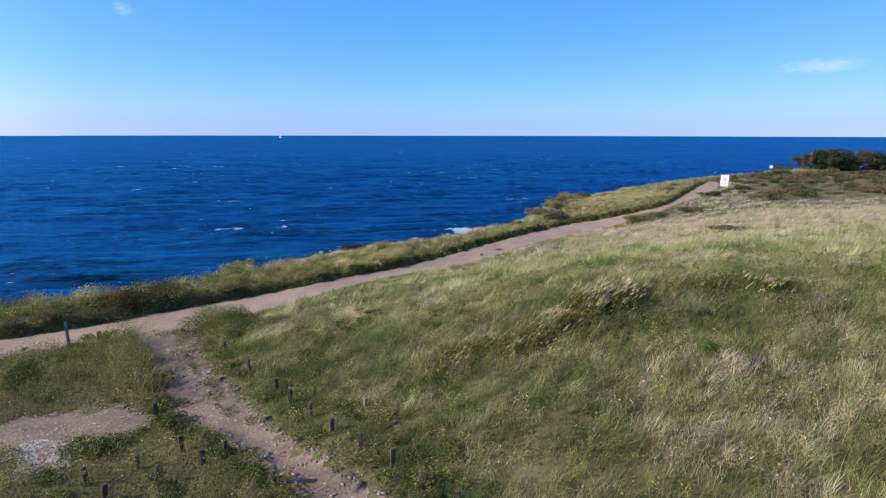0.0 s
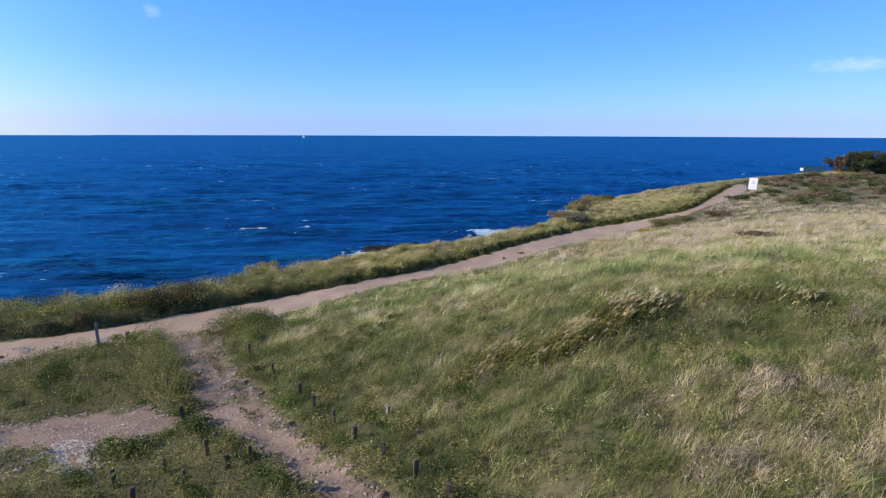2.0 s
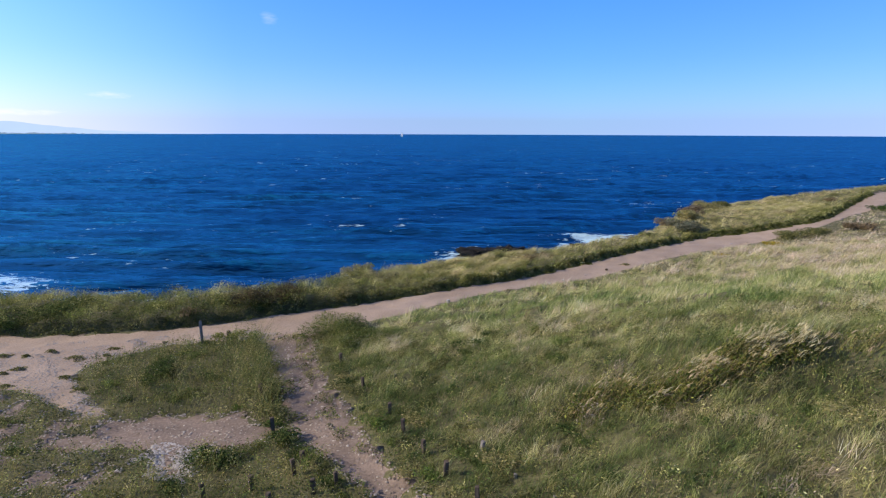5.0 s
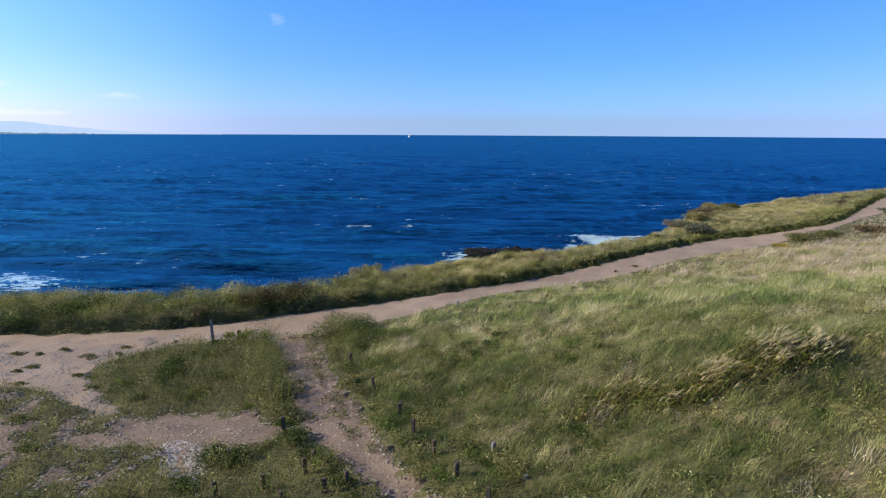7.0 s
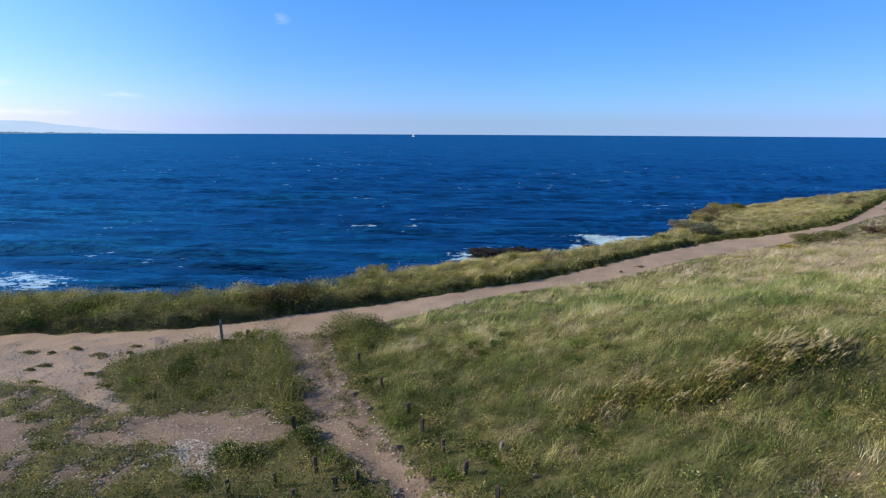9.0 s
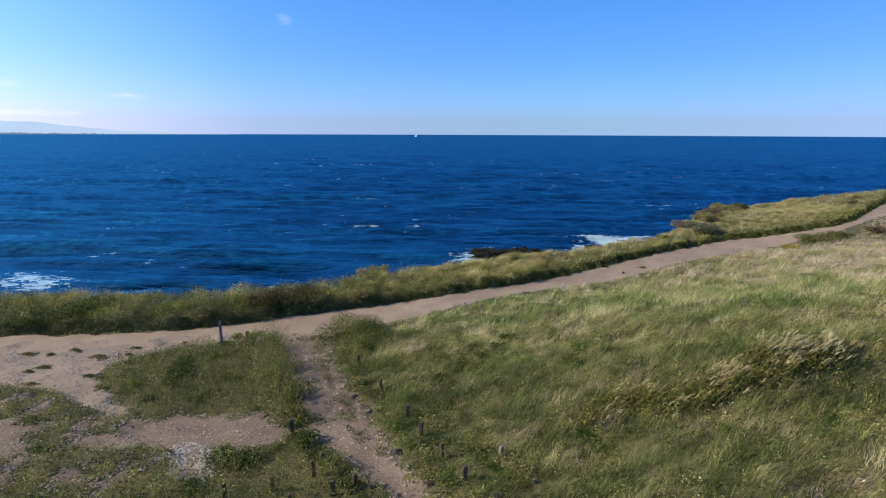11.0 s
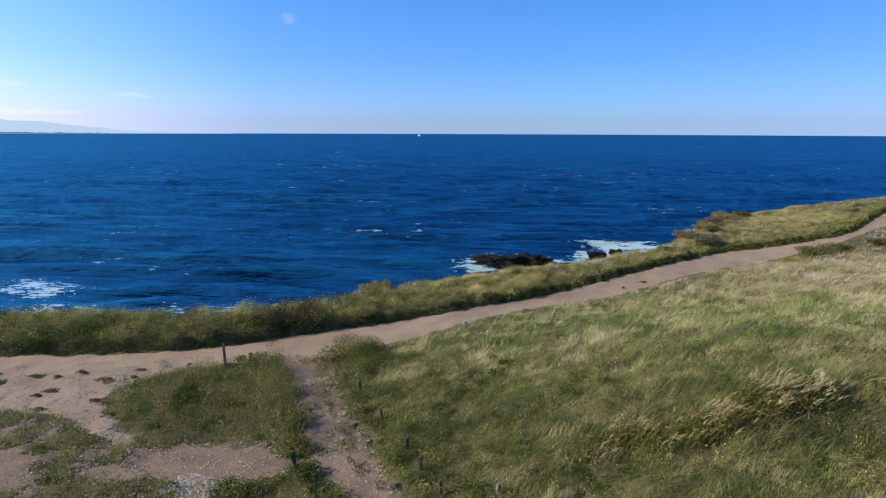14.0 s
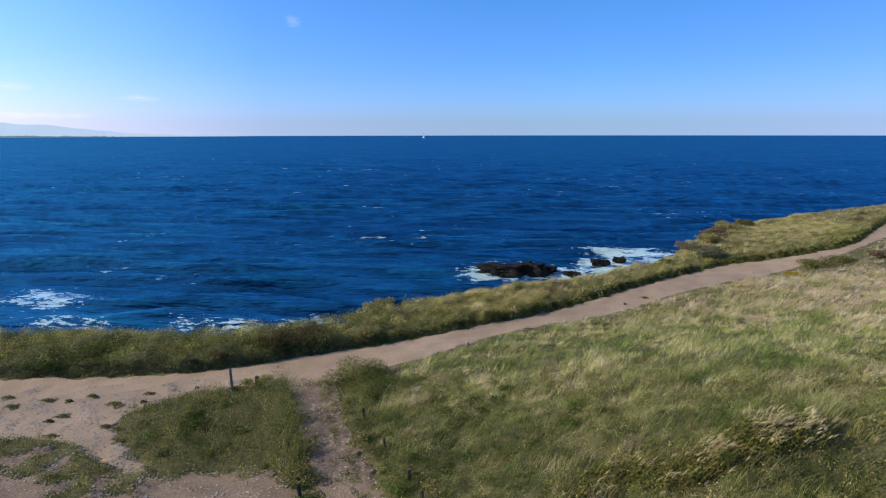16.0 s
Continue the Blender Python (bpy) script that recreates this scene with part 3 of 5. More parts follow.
def meadow(name, tufts, each, box, height, width, segments, wedge):
    x, y = scatter(tufts, *box)
    keep = (np.abs(x + 0.08 * y) < wedge * y + 3) & (coast_inland(x, y) > 0.4)
    x, y = x[keep], y[keep]
    keep = (bare_depth(x, y) < -0.1) & (right_of_paths(x, y) > 0)
    x, y = x[keep], y[keep]
    n = len(x)
    dry = dryness(x, y) + rng.normal(0, 0.09, n)
    tone = np.clip(rng.lognormal(0, 0.17 if width < 0.02 else 0.12, n), 0.45, 1.6)
    # lighter tone from y 18 to 26, a little less past 34
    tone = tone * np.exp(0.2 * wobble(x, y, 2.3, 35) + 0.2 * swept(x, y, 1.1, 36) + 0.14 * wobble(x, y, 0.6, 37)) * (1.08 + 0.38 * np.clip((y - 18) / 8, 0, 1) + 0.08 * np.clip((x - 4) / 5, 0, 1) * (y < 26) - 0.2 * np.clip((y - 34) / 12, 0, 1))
    way = 0.4 + 0.6 * wobble(x, y, 3.0, 38) + rng.normal(0, 0.5, n)
    sway = rng.uniform(0.35, 1.15, n)
    h = height * rng.uniform(0.45, 1.5, n) * (1 + 0.4 * wobble(x, y, 5, 34))
    heath = np.clip((x - 0.45 * y - 4) / 6, 0, 1) * np.clip((y - 66) / 8, 0, 1)
    dry = dry - 0.12 * heath
    tone = tone * (1 - 0.3 * heath)
    h = h * (1 - 0.4 * heath)
    edge = np.clip(-bare_depth(x, y) / 0.7, 0.45, 1)
    h = np.where((heath > 0.5) & (rng.uniform(0, 1, n) < 0.65), 0.02, h)
    spread = rng.uniform(0.05, 0.16, n) * (1 + 1.0 * (width > 0.03) + 1.0 * (width > 0.06))
    k = np.repeat(np.arange(n), each)
    bx, by = x[k] + rng.normal(0, 1, len(k)) * spread[k], y[k] + rng.normal(0, 1, len(k)) * spread[k]
    towards = np.where(rng.uniform(0, 1, len(k)) < 0.66, way[k] + rng.normal(0, 0.4, len(k)), rng.uniform(0, 6.28, len(k)))
    hh = h[k] * edge[k] * rng.uniform(0.6, 1.2, len(k))
    lean = sway[k] * rng.uniform(0.75, 1.2, len(k))
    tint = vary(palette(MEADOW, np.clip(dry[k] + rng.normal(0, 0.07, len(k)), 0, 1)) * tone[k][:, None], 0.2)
    ok = bare_depth(bx, by) < 0.02
    bx, by, hh, lean, towards, tint = bx[ok], by[ok], hh[ok], lean[ok], towards[ok], tint[ok]
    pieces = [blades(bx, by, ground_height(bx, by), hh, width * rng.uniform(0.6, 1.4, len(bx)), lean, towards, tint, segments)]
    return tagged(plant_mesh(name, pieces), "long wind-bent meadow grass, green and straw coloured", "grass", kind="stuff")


meadow("meadow_grass", 20000, 17, (-16, 24, 6, 26), 0.3, 0.011, 2, 0.98)
meadow("meadow_grass", 22000, 13, (-14, 50, 26, 56), 0.36, 0.024, 1, 1.0)
meadow("meadow_grass", 40000, 8, (10, 150, 54, 150), 0.27, 0.04, 1, 1.0)


def rough_pasture():
    """Coarser grass on the ground behind, below and beside the open view."""
    x, y = scatter(9000, -45, 60, -45, 12)
    keep = (bare_depth(x, y) < -0.1) & (np.abs(x + 0.08 * y) > 0.98 * y + 2)
    k = np.repeat(np.nonzero(keep)[0], 7)
    bx, by = x[k] + rng.normal(0, 0.25, len(k)), y[k] + rng.normal(0, 0.25, len(k))
    tint = vary(palette(MEADOW, np.clip(dryness(bx, by), 0, 1)))
    ob = plant_mesh("meadow_grass", [blades(bx, by, ground_height(bx, by), 0.3 * rng.uniform(0.5, 1.3, len(k)), 0.05 * rng.uniform(0.6, 1.4, len(k)), rng.uniform(0.4, 1.1, len(k)), rng.normal(0.25, 1.2, len(k)), tint, 1)])
    return tagged(ob, "coarse wind-bent grass on open ground", "grass", kind="stuff")


rough_pasture()


def seed_stalks(count, box, height, name="seeding_grass"):
    """Thin pale stalks with drooping seed heads over the meadow."""
    x, y = scatter(count, *box)
    dry = dryness(x, y) + 0.12 * wobble(x, y, 2.2, 41)
    keep = (rng.uniform(0.3, 0.9, count) < dry) & (np.abs(x + 0.08 * y) < y + 2)
    x, y = x[keep], y[keep]
    keep = (bare_depth(x, y) < -0.3) & (right_of_paths(x, y) > 0.3)
    x, y = x[keep], y[keep]
    n = len(x)
    far = np.clip(y / 24, 1, 2.2)
    h, lean, to = height * rng.uniform(0.7, 1.25, n), rng.uniform(0.5, 1.1, n), rng.normal(0.25, 0.35, n)
    z = ground_height(x, y)
    straw = vary(palette([(0, (0.33, 0.3, 0.13)), (0.5, (0.41, 0.35, 0.18)), (1, (0.46, 0.37, 0.25))], rng.uniform(0, 1, n)), 0.2)
    stalk = blades(x, y, z, h, 0.006 * far, lean, to, straw, 2, 0.8)
    hx, hy = x + np.cos(to) * h * lean * 0.85, y + np.sin(to) * h * lean * 0.85
    hz = z - 0.03 + h * 0.9 * np.sqrt(np.clip(1 - (0.65 * lean) ** 2, 0.06, 1))
    head = blades(hx, hy, hz, 0.1 * np.sqrt(far) * rng.uniform(0.7, 1.3, n), 0.014 * far, np.full(n, 1.3), to, vary(straw * 1.1), 1, 0.3)
    return tagged(plant_mesh(name, [stalk, head]), "pale dry grass stalks with drooping seed heads", "grass", kind="stuff")


seed_stalks(4000, (-12, 24, 7, 26), 0.46)
seed_stalks(12000, (-6, 60, 26, 64), 0.5)


def weeds(name, count, box, height, size, test, tints, label, flowers=0.0):
    """Low leafy plants with grass between them."""
    x, y = scatter(count, *box)
    keep = test(x, y)
    x, y = x[keep], y[keep]
    n = len(x)
    h = height * np.clip(1 + 0.6 * wobble(x, y, 2.0, 51) + 0.5 * wobble(x, y, 0.9, 53), 0.25, 3) * np.clip(-bare_depth(x, y) / 0.35, 0.4, 1) * (1 + 1.7 * ((x < -10.2) & (y > 16.4) & (y < 25)) * np.clip(1.6 - np.abs(in_side(x, y)) / 1.2, 0, 1))
    t = np.clip(0.42 + 0.28 * wobble(x, y, 2.6, 52) + 0.22 * wobble(x, y, 0.8, 54) + rng.normal(0, 0.16, n), 0, 1)
    p = np.stack([x, y, ground_height(x, y) + h * rng.uniform(0.05, 1, n)], -1)
    clump = np.clip(np.exp(0.5 * wobble(x, y, 0.6, 58) + 0.6 * wobble(x, y, 1.5, 59)), 0.25, 2.2)[:, None]
    pieces = [leaves(p, size * rng.uniform(0.6, 1.4, n), vary(palette(tints, t) * clump, 0.25))]
    g = rng.integers(0, n, n // 5)
    to = np.where(rng.uniform(0, 1, len(g)) < 0.5, rng.normal(0.2, 0.6, len(g)), rng.uniform(0, 6.28, len(g)))
    pieces.append(blades(x[g], y[g], ground_height(x[g], y[g]), h[g] * rng.uniform(0.7, 1.3, len(g)) + 0.03, size * 0.3 * rng.uniform(0.7, 1.3, len(g)), rng.uniform(0.3, 1, len(g)), to, vary(palette(tints, np.clip(t[g] + 0.2, 0, 1))), 2))
    if flowers:
        g = rng.integers(0, n, int(n * flowers))
        q = np.stack([x[g], y[g], ground_height(x[g], y[g]) + h[g] * 1.05], -1) + rng.normal(0, 0.03, (len(g), 3))
        hue = np.where(rng.uniform(0, 1, (len(g), 1)) < 0.55, (0.75, 0.75, 0.66), (0.7, 0.55, 0.1))
        pieces.append(leaves(q, size * 0.45, hue, 0.85))
    return tagged(plant_mesh(name, pieces), label, "weeds", kind="stuff")


def left_ground(x, y):
    return (bare_depth(x, y) < rng.uniform(0, 1, np.shape(x)) ** 10 * 0.5) & (right_of_paths(x, y) < 0) & (in_verge(x, y) < 0)


weeds("ground_weeds", 190000, (-27, 0.5, 6, 25), 0.52, 0.033, left_ground, WEEDS, "low green weeds and grass on trodden ground", 0.06)
weeds("ground_weeds", 16000, (-60, -26, -4, 22), 0.25, 0.09, left_ground, WEEDS, "low green weeds and grass on trodden ground")


def meadow_near(x, y):
    return (bare_depth(x, y) < -0.05) & (right_of_paths(x, y) > 0) & (np.abs(x + 0.08 * y) < y + 2) & (wobble(x, y, 3.0, 55) + 0.5 * wobble(x, y, 1.0, 56) > -0.2)


weeds("meadow_weeds", 180000, (-14, 20, 7, 25), 0.36, 0.032, meadow_near, [(0.0, (0.035, 0.075, 0.016)), (0.4, (0.18, 0.21, 0.06)), (0.7, (0.36, 0.34, 0.12)), (1.0, (0.5, 0.42, 0.24))], "leafy green weeds growing among the meadow grass", 0.008)
weeds("path_weeds", 60000, (-16, 3, 5, 25.5), 0.12, 0.03, lambda x, y: (np.abs(in_side(x, y) + 0.25 * wobble(x, y, 1.2, 83)) < 0.2) & (rng.uniform(0, 1, np.shape(x)) < 0.75), WEEDS, "ragged low weeds along the edges of the worn path")
SPRIGS = np.array([(a[0] * 0.32 + b[0] * 0.68, a[1] * 0.32 + b[1] * 0.68) for a, b in zip(SIDE_L, SIDE_R)])


def path_middle(x, y):
    return (line_distance(x, y, SPRIGS)[0] < 0.32 + 0.3 * wobble(x, y, 1.5, 57)) & (wobble(x, y, 2.2, 58) > -0.35) & (y > 15)


def path_mouth(x, y):
    return (np.hypot((x + 13.9) / 1.3, (y - 24.2) / 0.6) < 0.8 + 0.4 * wobble(x, y, 1.0, 59)) & (rng.uniform(0, 1, np.shape(x)) < 0.5)


weeds("path_weeds", 52000, (-15, -6, 13, 25), 0.11, 0.032, lambda x, y: path_middle(x, y) | path_mouth(x, y), WEEDS, "sparse low weeds growing on the worn path")


# ---- verge along the cliff ----
def verge_height(x, y):
    d = in_verge(x, y)
    return (0.26 + 0.42 * np.clip(d / 0.3, 0, 1)) * (1 + 0.6 * wobble(x, y, 4.2, 61) + 0.4 * wobble(x, y, 1.5, 62)) * np.clip(1.15 - d / 14, 0.5, 1) * (0.8 - 0.2 * np.tanh((x + 14) / 2)) * (1 - 0.25 * np.clip((y - 46) / 8, 0, 1))


def on_verge(x, y):
    d = in_verge(x, y)
    return (d > -0.1) & (coast_inland(x, y) > -1.6) & (main_gap(x, y) < 0.05)


def main_gap(x, y):
    return bare_depth(x, y)


def verge(count, box, size, label, flowers=0.03):
    x, y = scatter(count, *box)
    keep = on_verge(x, y) & (coast_inland(x, y) < 19)
    x, y = x[keep], y[keep]
    n = len(x)
    d = in_verge(x, y)
    h, z = verge_height(x, y), ground_height(x, y)
    grassy = np.clip((x + 13) / 9, 0, 1) * np.clip((d - 0.4) / 0.8, 0, 1)
    up = rng.uniform(0, 1, n) ** 0.7 * (1 - 0.4 * grassy)
    t = np.clip(0.41 + 0.11 * np.tanh((x + 15) / 3) + 0.2 * wobble(x, y, 5, 63) + 0.26 * wobble(x, y, 1.6, 64) + 0.16 * np.clip((d - 1) / 3, 0, 1.4) - 0.06 * (y > 62) + 0.03 * grassy + rng.normal(0, 0.09, n), 0, 1)
    p = np.stack([x, y, z + h * up], -1) + rng.normal(0, 0.04, (n, 3))
    clump = np.clip(np.exp(0.5 * wobble(x, y, 1.1, 66) + 0.6 * wobble(x, y, 2.8, 67)), 0.3, 2.0)[:, None]
    thin = rng.uniform(0, 1, n) > 0.75 * grassy
    pieces = [leaves(p[thin], size * rng.uniform(0.6, 1.5, thin.sum()), vary((palette(VERGE, t) * clump)[thin], 0.12), 0.6)]
    g = np.nonzero(rng.uniform(0, 1, n) < 0.08 + 0.14 * (d > 1.8) + 0.62 * grassy)[0]
    to = rng.normal(0.3, 0.6, len(g))
    pieces.append(blades(x[g], y[g], z[g] + h[g] * 0.3, 0.2 + h[g] * rng.uniform(0.3, 0.8, len(g)), size * 0.3 * rng.uniform(0.6, 1.2, len(g)), rng.uniform(0.3, 1.0, len(g)), to, vary(palette(VERGE, np.clip(t[g] + 0.12, 0, 1)) * (0.55 + 0.45 * clump[g]), 0.2), 1 if size > 0.07 else 2))
    g = rng.integers(0, n, int(n * flowers))
    g = g[(d[g] > 0.8) & (rng.uniform(0, 1, len(g)) > 0.7 * grassy[g])]
    q = p[g].copy()
    q[:, 2] = z[g] + h[g] + rng.uniform(0.05, 0.35, len(g))
    hue = np.where((wobble(x[g], y[g], 7, 65) > 0.1)[:, None], (0.72, 0.72, 0.62), (0.66, 0.55, 0.16))
    pieces.append(leaves(q, size * 0.7, hue, 0.85))
    return tagged(plant_mesh("verge_plants", pieces), label, "coastal plants", kind="stuff")


VERGE_LABEL = "dense leafy plants and pale grass along the cliff edge"
verge(330000, (-42, -4, 18, 52), 0.043, VERGE_LABEL, 0.016)
verge(240000, (-12, 32, 38, 108), 0.064, VERGE_LABEL, 0.008)
verge(190000, (26, 100, 66, 165), 0.09, VERGE_LABEL, 0.004)


def verge_foot(count):
    """The dense dark leafy face that the verge turns to the path."""
    line = curve_points(FOOT, 0.4)
    line = line[(line[:, 0] > -44) & (line[:, 0] < 45)]
    k = rng.integers(0, len(line) - 1, count)
    along = line[k + 1] - line[k]
    side = np.stack([-along[:, 1], along[:, 0]], -1) / np.linalg.norm(along, axis=1, keepdims=True)
    off = rng.uniform(-0.15, 0.7, count)
    p = line[k] + along * rng.uniform(0, 1, (count, 1))
    p = p + side * (off + 0.22 * wobble(p[:, 0], p[:, 1], 1.9, 70))[:, None]
    x, y = p.T
    high = (0.07 + 0.62 * np.clip(off + 0.15, 0, 0.6)) * (0.75 - 0.25 * np.tanh((x + 14) / 2)) * np.where(y > 44, 0.75, 1) * (1 + 0.6 * wobble(x, y, 2.2, 68)) * (1 + 0.3 * wobble(x, y, 0.6, 69))
    z = ground_height(x, y) + high * rng.uniform(0, 1, count) ** 0.6
    t = np.clip(0.35 + 0.12 * np.tanh((x + 15) / 3) + 0.26 * wobble(x, y, 1.1, 64) + rng.normal(0, 0.13, count), 0, 1)
    size = 0.038 * np.clip(y / 30, 0.9, 2.2) * rng.uniform(0.6, 1.4, count)
    ob = plant_mesh("verge_plants", [leaves(np.stack([x, y, z], -1), size, vary(palette(VERGE, t), 0.2), 0.5)])
    return tagged(ob, "dense dark leafy plants edging the sandy path", "coastal plants", kind="stuff")


verge_foot(80000)

# ---- shrubs ----
def stems_bm(r, h, count, seed, thick=0.025):
    bm = bmesh.new()
    rr = random.Random(seed)
    for _ in range(count):
        a, out = rr.uniform(0, 6.28), rr.uniform(0.2, 0.8) * r
        tip = Vector((math.cos(a) * out, math.sin(a) * out, h * rr.uniform(0.55, 0.9)))
        made = bmesh.ops.create_cone(bm, cap_ends=True, segments=5, radius1=thick, radius2=thick * 0.35, depth=tip.length)
        turn = tip.to_track_quat("Z", "Y").to_matrix().to_4x4()
        bmesh.ops.transform(bm, matrix=Matrix.Translation(tip / 2) @ turn, verts=made["verts"])
    return bm


bark = plain_material("bark", (0.16, 0.12, 0.085), (0.07, 0.055, 0.04), 4.0, 0.9, 0.8, 0.01)


def shrub(x, y, r, h, count, size, tints, seed, label, name="shrub", group=""):
    root = new(name)
    root.location = (x, y, float(ground_height(x, y)) - 0.03)
    if name != "weed_clump":
        part("stems", stems_bm(r, h, 9, seed), bark, root)
    q = np.random.default_rng(seed)
    lobes = q.normal(0, 1, (9, 3)) * (0.42 * r, 0.42 * r, 0.12 * h) + (0, 0, 0.55 * h)
    k = q.integers(0, 9, count)
    d = q.normal(0, 1, (count, 3))
    d /= np.linalg.norm(d, axis=1, keepdims=True)
    p = lobes[k] + d * (0.5 * r, 0.5 * r, 0.42 * h) * q.uniform(0.05, 1, (count, 1)) ** 0.5
    p = p[(p[:, 2] > 0.02)]
    t = np.clip(0.45 + 0.25 * np.sin(k[: len(p)] * 2.1) + q.normal(0, 0.2, len(p)), 0, 1)
    ob = plant_mesh("foliage", [leaves(p, size * q.uniform(0.6, 1.4, len(p)), vary(palette(tints, t)), 0.4)], root)
    return tagged(root, label, "shrub", group)


GREEN = [(0.0, (0.03, 0.06, 0.015)), (0.5, (0.075, 0.12, 0.03)), (1.0, (0.17, 0.21, 0.06))]
GREY = [(0.0, (0.08, 0.1, 0.06)), (0.5, (0.18, 0.19, 0.12)), (1.0, (0.32, 0.3, 0.2))]
RUSSET = [(0.0, (0.1, 0.08, 0.045)), (0.5, (0.24, 0.18, 0.105)), (1.0, (0.4, 0.31, 0.18))]
OLIVE = [(0.0, (0.07, 0.085, 0.03)), (0.5, (0.17, 0.18, 0.06)), (1.0, (0.36, 0.33, 0.13))]
STRAW = [(0.0, (0.16, 0.17, 0.06)), (0.5, (0.34, 0.31, 0.12)), (1.0, (0.55, 0.46, 0.24))]
HEATH = [(0.0, (0.05, 0.075, 0.03)), (0.5, (0.12, 0.145, 0.055)), (1.0, (0.26, 0.26, 0.11))]
YELLOW = [(0.0, (0.16, 0.17, 0.03)), (0.5, (0.42, 0.33, 0.04)), (1.0, (0.68, 0.5, 0.05))]
LEAFY = [(0.0, (0.06, 0.09, 0.025)), (0.5, (0.15, 0.185, 0.05)), (1.0, (0.31, 0.32, 0.09))]
shrub(-11.5, 25.1, 1.7, 0.75, 13000, 0.034, LEAFY, 11, "rounded green bush where the paths meet")
shrub(-10.1, 24.1, 1.4, 0.5, 8000, 0.034, LEAFY, 12, "low green bush at the edge of the meadow")
shrub(-17.4, 19.0, 0.8, 0.6, 4500, 0.033, GREEN, 13, "dark green bush among low weeds")
shrub(-16.7, 23.3, 0.6, 0.45, 1600, 0.045, [(0, (0.09, 0.13, 0.03)), (1, (0.36, 0.36, 0.08))], 14, "small yellow-green bush beside the path")
shrub(-10.7, 13.9, 0.75, 0.4, 1800, 0.04, GREEN, 15, "low dark bush on bare gravel")
shrub(-9.0, 15.2, 0.5, 0.4, 1200, 0.04, GREEN, 16, "small dark bush at the side path")
shrub(11.4, 65.0, 1.7, 1.1, 3600, 0.09, GREY, 17, "grey-green bush on the cliff edge")
shrub(9.8, 68.5, 1.6, 1.0, 2600, 0.1, RUSSET, 18, "dry brownish bush on the cliff edge")
shrub(20.6, 92.0, 1.7, 0.9, 2600, 0.11, OLIVE, 19, "olive green bush on the headland edge")
shrub(16.4, 82.5, 2.0, 0.9, 2600, 0.11, STRAW, 20, "dry straw-coloured bush on the headland edge")
shrub(12.6, 72.2, 1.9, 1.0, 2600, 0.1, STRAW, 34, "dry straw-coloured bush on the slope of the headland")
shrub(14.0, 76.5, 2.0, 1.0, 2600, 0.1, RUSSET, 29, "brownish bush on the slope of the headland")
shrub(-15.7, 37.0, 1.0, 0.65, 2400, 0.06, STRAW, 21, "straw-coloured bush standing out over the cliff edge")
shrub(20.6, 60.6, 1.9, 0.75, 3600, 0.07, OLIVE, 22, "low olive green bush beside the path")
shrub(23.3, 62.6, 1.5, 0.6, 2400, 0.07, OLIVE, 23, "low green bush beside the path")
shrub(17.4, 56.8, 1.0, 0.35, 1500, 0.06, YELLOW, 24, "yellow flowering low bush beside the path")
shrub(11.6, 50.2, 0.6, 0.3, 800, 0.05, YELLOW, 25, "yellow flowering low bush beside the path")
shrub(36.9, 80.4, 1.6, 0.7, 1500, 0.11, GREEN, 26, "dark low bush beside the path")
shrub(27.8, 64.2, 1.6, 0.6, 1500, 0.11, RUSSET, 27, "dry brownish low bush in the meadow")
shrub(21.3, 41.6, 1.2, 0.45, 1500, 0.08, RUSSET, 28, "dry brownish low bush in the meadow")
BROWN = [(0.0, (0.04, 0.035, 0.018)), (0.5, (0.1, 0.085, 0.04)), (1.0, (0.24, 0.19, 0.1))]
shrub(-18.6, 28.0, 1.3, 0.95, 5200, 0.042, BROWN, 30, "dark brown dense bush between path and cliff")
shrub(-17.0, 29.3, 1.2, 0.95, 5200, 0.042, BROWN, 31, "dark brown dense bush between path and cliff")
shrub(-19.9, 28.0, 0.7, 0.95, 1800, 0.042, STRAW, 32, "pale dry bush beside a dark brown one")
shrub(-14.3, 31.6, 1.2, 0.6, 3600, 0.045, STRAW, 33, "straw-coloured bush between path and cliff")
kinds = [shrub(50, 84, 1.7, 0.9, 1000, 0.125, t, 40 + i, lab, "heath_shrub", "heath shrubs") for i, (t, lab) in enumerate(
    [(HEATH, "dark green shrub on the dry heath"), (RUSSET, "russet dry shrub on the heath"), (GREY, "grey-green shrub on the dry heath"), (RUSSET, "brown withered shrub on the heath")])]
spots = np.random.default_rng(77)
placed = 0
while placed < 400:
    x, y = spots.uniform(38, 135), spots.uniform(70, 142)
    if x < 0.5 * y - 2 or x > 1.02 * y + 8 or float(bare_depth(np.array([x]), np.array([y]))[0]) > -1.5 or float(coast_inland(np.array([x]), np.array([y]))[0]) < 3:
        continue
    kind = kinds[int(spots.choice(4, p=[0.46, 0.24, 0.14, 0.16]))]
    sc = spots.uniform(0.5, 1.25)
    m = Matrix.Translation((x, y, float(ground_height(x, y)) - 0.05)) @ Matrix.Rotation(spots.uniform(0, 6.28), 4, "Z") @ Matrix.Diagonal((sc, sc, sc * spots.uniform(0.8, 1.4), 1))
    if placed < 4:
        kinds[placed].matrix_basis = m
    else:
        copy_thing(kind, m)
    placed += 1


